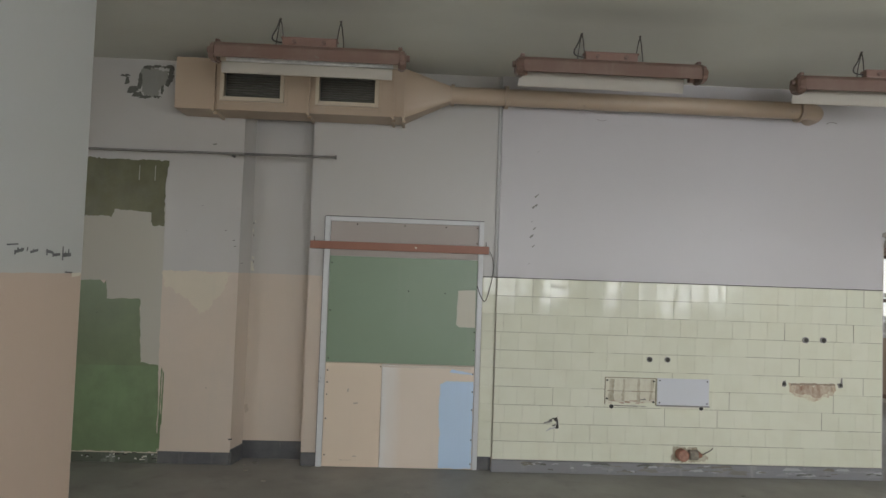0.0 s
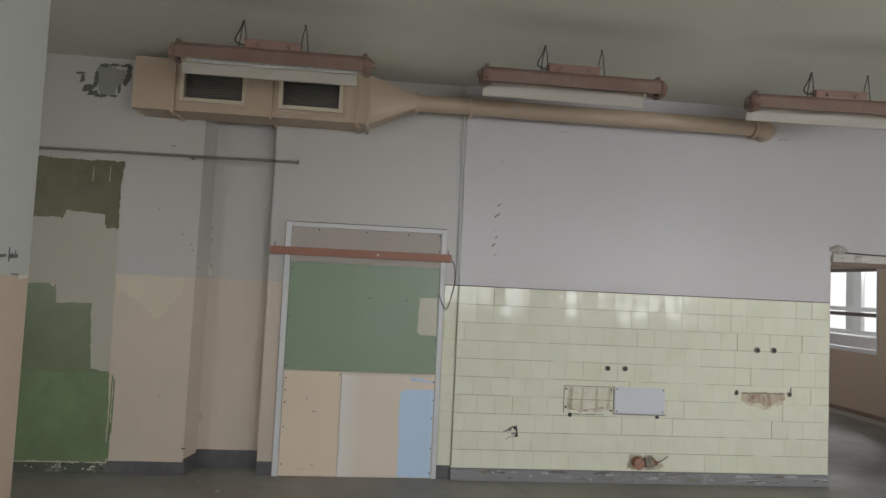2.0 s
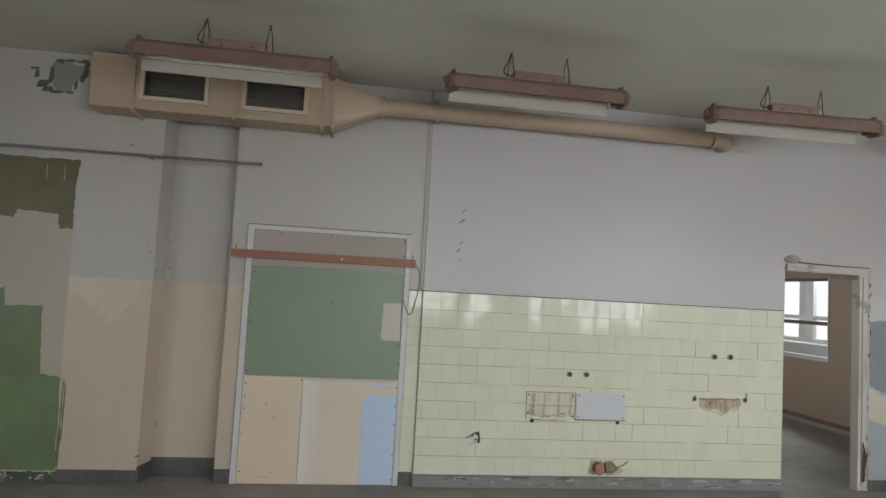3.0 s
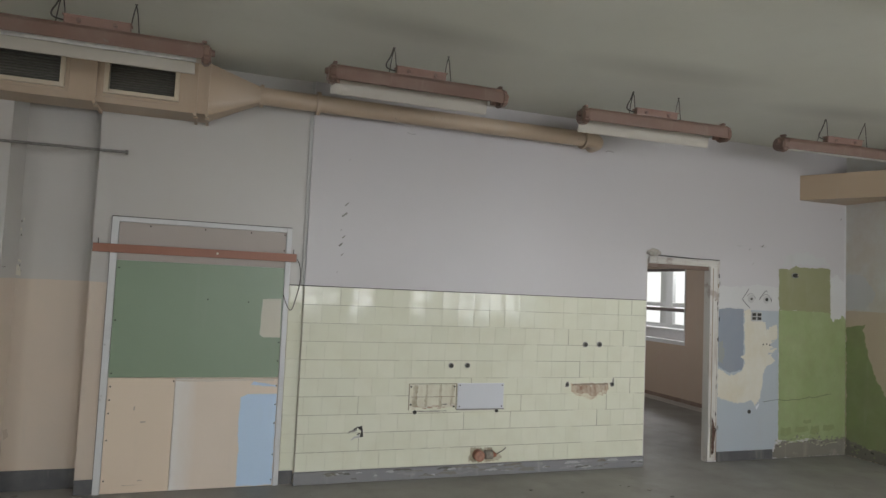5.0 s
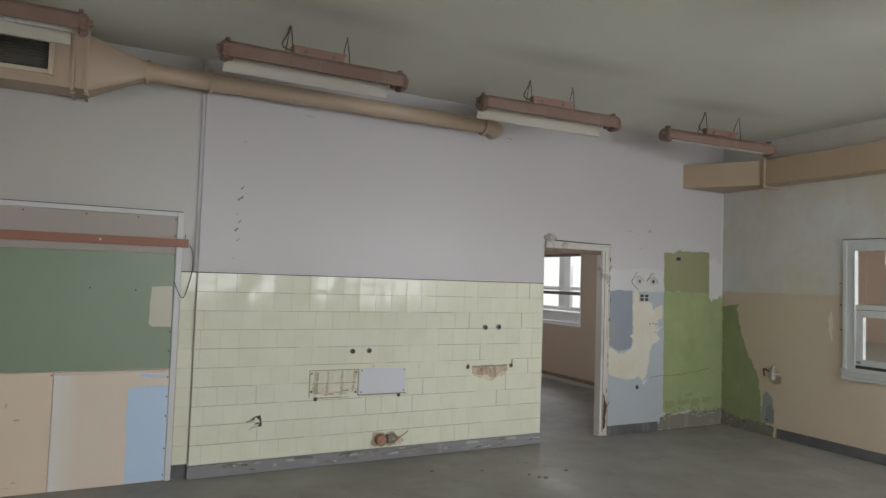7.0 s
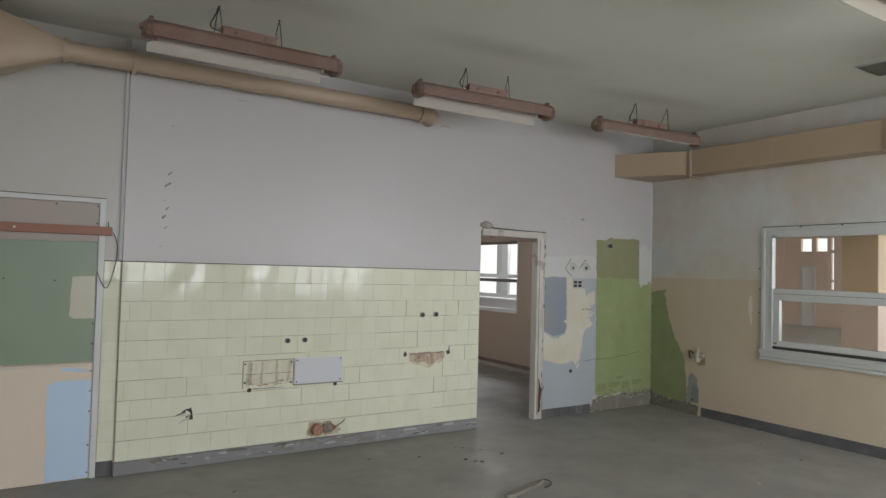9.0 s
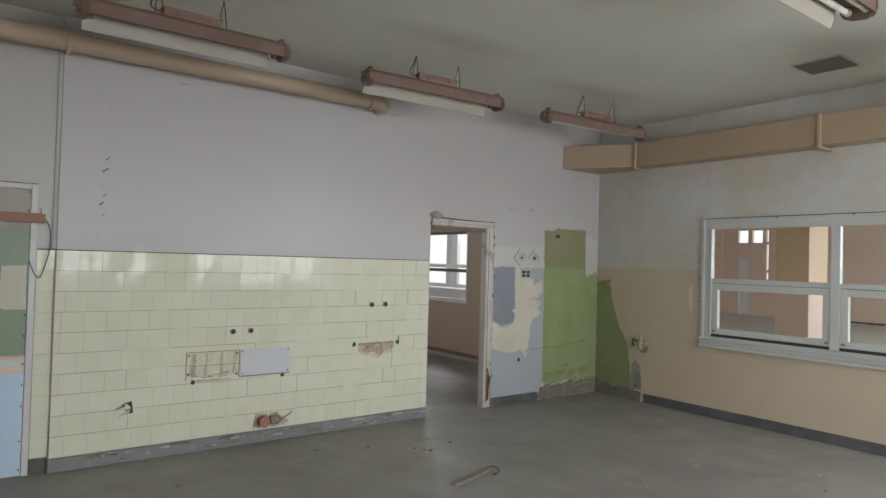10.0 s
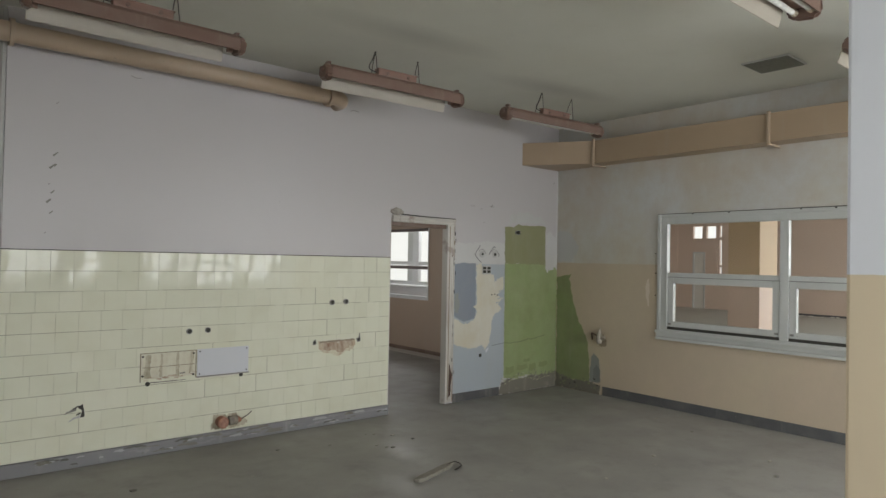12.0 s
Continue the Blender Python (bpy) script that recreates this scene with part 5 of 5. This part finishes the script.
for d in ((23.62, 9.42, 0, 23.74, 10.17, 3.07), (23.62, 10.17, 0, 23.74, 10.26, 1.3), (23.62, 10.17, 1.55, 23.735, 10.26, 1.64), (23.62, 10.17, 2.55, 23.735, 10.26, 2.66),
          (23.62, 10.26, 2.36, 23.74, 11.9, 2.62), (23.62, 10.26, 2.62, 23.74, 10.39, 3.07), (23.62, 10.76, 2.62, 23.74, 10.92, 3.07), (23.62, 11.29, 2.62, 23.74, 11.9, 3.07),
          (23.62, 10.26, 0, 23.74, 10.30, 2.36), (23.62, 10.30, 0, 23.74, 10.335, 1.3), (23.62, 10.335, 0, 23.74, 10.80, 2.36), (23.62, 10.80, 2.11, 23.74, 11.29, 2.36), (23.62, 11.29, 0, 23.74, 11.9, 2.36)):
    part("door_surround", boxes(d), M_HALL, t)
part("door_leaf", boxes((23.63, 10.85, 0, 23.70, 11.23, 2.05), bev=0.01), M_HALL_DOOR, t, "pale painted door leaf")
for d in ((23.60, 10.80, 0, 23.73, 10.85, 2.11), (23.60, 11.23, 0, 23.73, 11.29, 2.11), (23.60, 10.85, 2.05, 23.73, 11.23, 2.11)):
    part("door_frame", boxes(d), M_FRAME, t, "white painted door frame")

# ---- fittings on the tiled wall ----
plate = thing("cover_plate", (2.713, 4.2, 0.59), "white metal cover plate screwed to the tiles", "plate")
part("sheet", boxes((2.490, 4.190, 0.588, 2.938, 4.1995, 0.814), bev=0.003), M_WHITEPLATE, plate)
for u in (2.51, 2.92):
    for v in (0.608, 0.795):
        disc("screw", plate, M_CHIP_SHADE, "y", 4.190, u, v, 0.006, 0.003, seg=10)
part("bottom_edge", boxes((2.485, 4.186, 0.578, 2.945, 4.1995, 0.587), bev=0.002), M_STEEL, plate)
frame_old = thing("plate_outline", (2.26, 4.2, 0.58), "outline of a removed plate with stained tiles", "plate")
P("glue_patch", frame_old, M_RESIDUE, "y", 4.1995, [(2.048, 0.60), (2.478, 0.60), (2.478, 0.806), (2.048, 0.806)], 0.003, 71, "stained glue rest", 0.0015)
for k, (u, w) in enumerate(((2.072, 0.05), (2.19, 0.022), (2.315, 0.030), (2.425, 0.035))):
    P("joint_streak", frame_old, M_STREAK, "y", 4.1995, [(u, 0.61), (u + w, 0.61), (u + w * 0.9, 0.72), (u + w, 0.80), (u + w * 0.3, 0.80), (u + 0.1 * w, 0.70)], 0.005, 72 + k, lift=0.0024, rag=0.006)
P("joint_streak", frame_old, M_BROWNISH, "y", 4.1995, [(2.06, 0.694), (2.47, 0.694), (2.47, 0.699), (2.06, 0.699)], 0.001, 76, lift=0.0028)
rnd = random.Random(41)
for k in range(15):
    u, v = 2.07 + 0.052 * k * (0.55 if k < 14 else 0.5) + rnd.uniform(-0.01, 0.01), rnd.uniform(0.578, 0.628)
    w = rnd.uniform(0.03, 0.075)
    P("broken_edge", frame_old, rnd.choice((M_RUST, M_CREAM_P, M_PLASTER, M_CREAM_P)), "y", 4.1995, [(u, v), (u + w, v + rnd.uniform(-0.006, 0.004)), (u + w * 0.9, v + 0.010), (u + w * 0.1, v + 0.009)], 0.004, 540 + k, lift=0.0032 + 0.0003 * (k % 4), step=0.01)
for u, w in ((2.10, 0.30), (2.52, 0.18), (2.70, 0.16)):
    P("mortar_line", frame_old, M_CREAM_P if u > 2.4 else M_PLASTER, "y", 4.1995, [(u, 0.570), (u + w, 0.568), (u + w, 0.574), (u, 0.578)], 0.003, 560, lift=0.0026, step=0.012)
for d in ((2.04, 4.194, 0.583, 2.046, 4.1995, 0.812), (2.478, 4.194, 0.583, 2.484, 4.1995, 0.812), (2.046, 4.194, 0.807, 2.478, 4.1995, 0.812)):
    part("outline_strip", boxes(d), M_JOINT, frame_old)
for u, v, r in ((2.06, 0.785, .008), (2.46, 0.785, .008), (2.06, 0.63, .009), (2.46, 0.61, .009), (2.10, 0.565, .018), (2.875, 0.566, .017)):
    disc("screw_hole", frame_old, M_CHIP_SHADE, "y", 4.1995, u, v, r, 0.006, seg=12)
for k, (u, v) in enumerate(((2.418, 0.970), (2.573, 0.972), (3.775, 1.175), (3.93, 1.178))):
    t = thing("pipe_stub", (u, 4.2, v - 0.025), "capped pipe stub in the tiles", "pipe stub", "pipe stubs")
    bm = bmesh.new()
    rod(bm, (u, 4.1995, v), (u, 4.185, v), 0.026 if k > 1 else 0.023, 20)
    part("rosette", bm, M_STEEL, t)
    bm = bmesh.new()
    rod(bm, (u, 4.185, v), (u, 4.182, v), 0.018, 16)
    part("bore", bm, M_CHIP_SHADE, t)
stain = thing("bracket_mark", (3.84, 4.2, 0.69), "rusty patch where a basin bracket was torn off", "stain")
P("rust_patch", stain, M_RUST_PALE, "y", 4.1995, [(3.63, 0.80), (4.05, 0.805), (4.05, 0.75), (4.02, 0.70), (3.93, 0.685), (3.86, 0.655), (3.76, 0.675), (3.69, 0.69), (3.64, 0.73)], 0.012, 79, lift=0.002, rag=0.012)
P("rust_patch", stain, M_RUST, "y", 4.1995, [(3.68, 0.79), (4.02, 0.79), (4.01, 0.735), (3.95, 0.72), (3.92, 0.69), (3.86, 0.68), (3.80, 0.71), (3.72, 0.715), (3.69, 0.74)], 0.012, 80, lift=0.0026, rag=0.016)
P("dark_top", stain, M_BROWNISH, "y", 4.1995, [(3.65, 0.785), (4.04, 0.79), (4.04, 0.806), (3.65, 0.802)], 0.005, 78, lift=0.0034, rag=0.005)
P("soot_mark", stain, M_PLASTER, "y", 4.1995, [(3.575, 0.775), (3.60, 0.772), (3.62, 0.79), (3.605, 0.825), (3.58, 0.82)], 0.006, 81, lift=0.0022, step=0.01)
P("soot_mark", stain, M_PLASTER, "y", 4.1995, [(4.075, 0.77), (4.11, 0.78), (4.105, 0.86), (4.095, 0.86), (4.09, 0.82), (4.06, 0.81)], 0.004, 82, lift=0.0022, step=0.01)
for u in (3.592, 4.092):
    disc("bolt_hole", stain, M_CHIP_SHADE, "y", 4.1995, u, 0.797, 0.014, 0.008, seg=14)
chip = thing("tile_chip", (1.6, 4.2, 0.38), "dark broken corner of a tile with scraped glaze", "damage")
P("dark_hole", chip, M_CHIP_SHADE, "y", 4.1995, [(1.60, 0.455), (1.645, 0.465), (1.655, 0.37), (1.63, 0.365), (1.635, 0.42)], 0.006, 82, lift=0.003)
P("scrape", chip, M_PLASTER, "y", 4.1995, [(1.52, 0.40), (1.60, 0.42), (1.60, 0.44), (1.53, 0.42)], 0.01, 83, lift=0.002)
P("scrape", chip, M_CHIP_SHADE, "y", 4.1995, [(1.575, 0.425), (1.605, 0.445), (1.60, 0.455), (1.57, 0.44)], 0.006, 85, lift=0.0028, step=0.012)
P("scrape", chip, M_CHIP_SHADE, "y", 4.1995, [(1.60, 0.385), (1.632, 0.392), (1.632, 0.402), (1.60, 0.395)], 0.005, 86, lift=0.0028, step=0.012)
P("scrape", chip, M_GREYP, "y", 4.1995, [(1.55, 0.34), (1.63, 0.37), (1.62, 0.385), (1.55, 0.35)], 0.008, 84, lift=0.002)

valve = thing("drain_stub", (2.79, 4.2, 0.13), "terracotta drain stub and grey coupling on the tiles", "pipe stub")
bm = bmesh.new()
rod(bm, (2.705, 4.1995, 0.180), (2.705, 4.135, 0.180), 0.048, 28)
part("socket", bm, M_TERRA, valve, "terracotta pipe socket", smooth=True)
bm = bmesh.new()
rod(bm, (2.705, 4.135, 0.180), (2.705, 4.131, 0.180), 0.040, 24)
part("plug", bm, plain("terracotta_face", (0.47, 0.255, 0.185), 0.7, 0.0, 0.2), valve)
bm = bmesh.new()
rod(bm, (2.762, 4.165, 0.184), (2.832, 4.160, 0.186), 0.038, 24)
part("coupling", bm, M_COUPLING, valve, "grey-beige coupling", smooth=True)
for u in (2.772, 2.80, 2.826):
    bm = bmesh.new()
    rod(bm, (u - 0.004, 4.163, 0.185), (u + 0.004, 4.163, 0.185), 0.042, 24)
    part("rib", bm, M_COUPLING, valve, smooth=True)
P("drain_grime", valve, M_STREAK, "y", 4.1995, [(2.62, 0.12), (2.74, 0.105), (2.90, 0.115), (2.95, 0.14), (2.90, 0.19), (2.84, 0.24), (2.76, 0.235), (2.64, 0.245)], 0.012, 87, "brown grime round the drain", 0.0016, 0.012, 0.012)
bm = bmesh.new()
rod(bm, (2.832, 4.160, 0.186), (2.870, 4.160, 0.180), 0.033, 20, 0.016)
part("nozzle", bm, M_TERRA, valve, "broken terracotta nozzle", smooth=True)
wire("bent_wire", valve, M_WIRE, [(2.865, 4.16, 0.18), (2.90, 4.16, 0.20), (2.94, 4.165, 0.215), (2.97, 4.17, 0.24)], 0.004)

# ---- chips and scrapes on the plinth ----
plinth = bpy.data.objects["baseboard_tiles"]
rnd = random.Random(17)
for k in range(70):
    u, v, w = rnd.uniform(1.15, 4.35), rnd.uniform(0.02, 0.085), rnd.uniform(0.03, 0.20)
    if 1.2 < u < 1.6 or k % 4 == 0:
        mt = rnd.choice((M_FLAKE, M_FOOT, M_SCRAPE_PALE))
    else:
        mt = rnd.choice((M_SCRAPE, M_PLASTER, M_SCRAPE_PALE, M_SCRAPE))
    h = rnd.uniform(0.006, 0.022)
    P("plinth_chip", plinth, mt, "y", 4.172, [(u, v), (min(u + w, 4.44), v + rnd.uniform(-0.01, 0.01)), (min(u + w * 0.8, 4.44), min(v + h, 0.096)), (u + 0.2 * w, min(v + h * 0.8, 0.096))], 0.006, 300 + k, lift=0.0015 + 0.0004 * (k % 4), step=0.014)

# ---- flecks along the niche's edge, small hooks and pencil arcs ----
for k in range(16):
    v = rnd.choice((1.62, 1.68, 1.86, 1.92, 1.97, 2.02)) + rnd.uniform(-0.03, 0.03)
    u = rnd.uniform(-1.028, -1.005)
    P("edge_fleck", wall_niche, rnd.choice((M_GREYP, M_PLASTER, M_CREAM_P)), "y", 4.42, [(u, v), (u + 0.008, v + 0.004), (u + 0.007, v + 0.022), (u, v + 0.018)], 0.003, 360 + k, step=0.012)
for u, v, w in ((1.957, 3.004, 0.04), (5.62, 2.24, 0.03), (5.93, 2.25, 0.04)):
    wire("pencil_arc", wall_north, M_PLASTER, [(u - w, NY - 0.004, v + 0.010), (u - w * 0.7, NY - 0.004, v), (u + w * 0.5, NY - 0.004, v - 0.004), (u + w, NY - 0.004, v + 0.004)], 0.0018)

wire("pencil_arc", wall_north, M_PLASTER, [(3.945, NY - 0.004, 3.060), (3.96, NY - 0.004, 3.074), (4.0, NY - 0.004, 3.078), (4.035, NY - 0.004, 3.068)], 0.003)

# ---- tap and pipe on the east wall ----
tap = thing("water_tap", (EX, 3.46, 0.62), "limed white-brass wall tap with a rusty bracket", "tap")
bm = bmesh.new()
rod(bm, (EX - 0.004, 3.47, 0.70), (EX - 0.018, 3.47, 0.70), 0.045, 20)
part("rosette", bm, M_BRASS, tap)
bm = bmesh.new()
rod(bm, (EX - 0.018, 3.47, 0.70), (EX - 0.075, 3.465, 0.70), 0.024, 16)
rod(bm, (EX - 0.080, 3.465, 0.745), (EX - 0.085, 3.465, 0.665), 0.030, 16, 0.040)
rod(bm, (EX - 0.085, 3.465, 0.665), (EX - 0.092, 3.455, 0.630), 0.034, 16, 0.026)
part("spout", bm, M_LIME, tap, smooth=True)
bm = bmesh.new()
rod(bm, (EX - 0.080, 3.465, 0.745), (EX - 0.080, 3.460, 0.800), 0.026, 14, 0.012)
rod(bm, (EX - 0.080, 3.460, 0.798), (EX - 0.080, 3.448, 0.818), 0.009, 10, 0.006)
part("spindle", bm, M_LIME, tap, smooth=True)
bm = bmesh.new()
rod(bm, (EX - 0.085, 3.44, 0.695), (EX - 0.090, 3.385, 0.712), 0.020, 12, 0.014)
part("handle", bm, M_LIME, tap, smooth=True)
wire("side_bracket", tap, M_ROT, [(EX - 0.01, 3.62, 0.66), (EX - 0.02, 3.625, 0.735), (EX - 0.03, 3.61, 0.745), (EX - 0.05, 3.55, 0.730), (EX - 0.06, 3.50, 0.72)], 0.008, "rusty bracket")
P("rust_patch", tap, M_BROWNISH, "x", EX, [(3.42, 0.60), (3.52, 0.58), (3.55, 0.66), (3.53, 0.72), (3.46, 0.74), (3.42, 0.68)], 0.012, 46, "brown grime behind the tap", 0.0035, 0.012, 0.015)
stub = thing("floor_pipe", (EX - 0.03, 3.48, 0), "short broken white pipe end at the skirting", "pipe")
bm = bmesh.new()
rod(bm, (EX - 0.03, 3.48, 0.0), (EX - 0.03, 3.47, 0.12), 0.009, 12, 0.005)
part("pipe_end", bm, M_CREAM, stub, smooth=True)

# ---- rubbish on the floor ----
deb = thing("broken_slat", (3.66, 2.42, 0), "broken weathered wooden slat on the floor", "rubbish")
bm = bmesh.new()
prism(bm, [(3.42, 2.405), (3.44, 2.37), (3.50, 2.37), (3.83, 2.475), (3.90, 2.525), (3.87, 2.545), (3.78, 2.53), (3.50, 2.44)], "z", 0.0, 0.026)
bmesh.ops.bevel(bm, geom=bm.edges[:], offset=0.004, segments=1, affect="EDGES")
part("slat", bm, M_WOOD, deb)
wire("wire_loop", deb, M_WIRE, [(3.80, 2.50, 0.02), (3.90, 2.54, 0.03), (3.95, 2.50, 0.02), (3.92, 2.44, 0.01), (3.83, 2.42, 0.008)], 0.005)
rnd = random.Random(9)
spots = [(3.4, 3.55), (2.55, 3.2), (1.2, 3.9), (4.1, 3.3), (5.2, 2.7), (5.9, 3.3), (6.4, 1.9), (-0.9, 4.05), (0.4, 3.6), (1.8, 3.4), (5.4, 1.7), (6.6, 2.4), (3.1, 1.9), (4.6, 1.6), (-0.7, 3.8), (3.9, 3.62), (4.02, 3.50), (3.72, 3.31), (3.76, 3.22), (3.80, 3.18), (3.84, 3.66), (2.99, 3.69), (5.21, 1.56), (6.04, 1.03), (5.69, 0.83), (3.85, 1.85), (-0.95, 4.2), (-0.88, 4.25), (-0.8, 4.22)]
for k, (u, v) in enumerate(spots):
    c = bmesh.new()
    bmesh.ops.create_icosphere(c, subdivisions=1, radius=1.0)
    s = rnd.uniform(0.012, 0.03)
    for q in c.verts:
        q.co = Vector((u, v, s * 0.28)) + Vector((q.co.x * s, q.co.y * s * rnd.uniform(0.5, 0.9), q.co.z * s * 0.3)) * rnd.uniform(0.75, 1.1)
    ob = finish("plaster_crumb", c, M_GRIT if k % 3 == 0 or 17 <= k <= 20 else M_RUBBLE)
    tagged(ob, "small plaster crumb lying on the floor", "rubble", "floor crumbs")

for k in range(9):
    c = bmesh.new()
    bmesh.ops.create_icosphere(c, subdivisions=1, radius=1.0)
    u, v, w = 23.2 + rnd.uniform(-0.15, 0.15), 5.6 + 0.27 * k + rnd.uniform(-0.1, 0.1), rnd.uniform(0.05, 0.14)
    for q in c.verts:
        q.co = Vector((u, v, 0.025)) + Vector((q.co.x * 0.05, q.co.y * w, q.co.z * 0.024)) * rnd.uniform(0.8, 1.1)
    tagged(finish("plaster_piece", c, M_HALL_DOOR), "white plaster piece lying on the hall floor", "rubble", "hall rubble")

# ---- tiles ----
TP, TT = 0.152, 0.1506
tb = bmesh.new()
box(tb, -TT / 2, 0.0, -TT / 2, TT / 2, 0.0065, TT / 2)
bmesh.ops.bevel(tb, geom=[e for e in tb.edges if all(v.co.y < 0.001 for v in e.verts)], offset=0.0010, segments=1, affect="EDGES")
tile_me = bpy.data.meshes.new("tile")
tb.to_mesh(tile_me)
tb.free()
tile_me.materials.append(M_TILE)
grout = structure("tile_panel", boxes((1.098, 4.2042, 0.098, 4.460, NY, 1.620)), M_GROUT, "pale yellow glazed wall tiles with grey joints", "wall tiles")
strip = structure("tile_strip", boxes((0.978, 4.2332, 0.11, 1.097, 4.236, 1.620)), M_GROUT, "narrow strip of yellow tiles beside the door frame", "wall tiles")
# Dark strip stands in for the shadow line over the tiles' edge.
structure("trim_tile_top", boxes((1.096, 4.196, 1.620, 4.460, NY, 1.626), (0.978, 4.226, 1.620, 1.096, 4.236, 1.626)), M_CHIP_SHADE, "dark strip for the shadow along the top of the tiles", "trim")
rnd = random.Random(3)


def lay(parent, x0, x1, y, off, z):
    x = x0 - off
    while x < x1 - 0.004:
        a, b = max(x, x0), min(x + TP, x1)
        if b - a > 0.012:
            o = new("tile", tile_me)
            o.parent = parent
            o.location = ((a + b) / 2, y + rnd.uniform(-0.0006, 0.0006), z)
            o.scale = ((b - a - 0.0008) / TT, 1, 0.996)
            o.rotation_euler = (max(-0.024, min(0.024, rnd.gauss(0, 0.009))), 0, max(-0.02, min(0.02, rnd.gauss(0, 0.008))))
        x += TP


for r in range(10):
    z = 0.100 + TP * (r + 0.5)
    lay(grout, 1.1, 4.459, 4.2, rnd.choice((0.0, 0.06, 0.03, 0.09, 0.11)), z)
    lay(strip, 0.979, 1.096, 4.229, 0.04, z + 0.0)

for r in range(1, 10):
    z, x = 0.100 + TP * r, 1.102
    while x < 4.40:
        w = min(rnd.uniform(0.12, 0.85), 4.455 - x)
        h = rnd.uniform(0.0004, 0.0020)
        part("open_joint", boxes((x, 4.1984, z - 0.0012, x + w, 4.2040, z + h)), M_JOINT, grout)
        x += w + rnd.choice((0.02, 0.08, 0.16, 0.35))
for o in [q for q in list(grout.children) if q.name.startswith("tile")]:
    if rnd.random() < 0.09 and 1.2 < o.location.x < 4.3:
        x = o.location.x + TP / 2 * o.scale.x
        part("open_joint", boxes((x - 0.001, 4.1982, o.location.z - TP / 2, x + 0.001, 4.2040, o.location.z + TP / 2)), M_JOINT, grout)
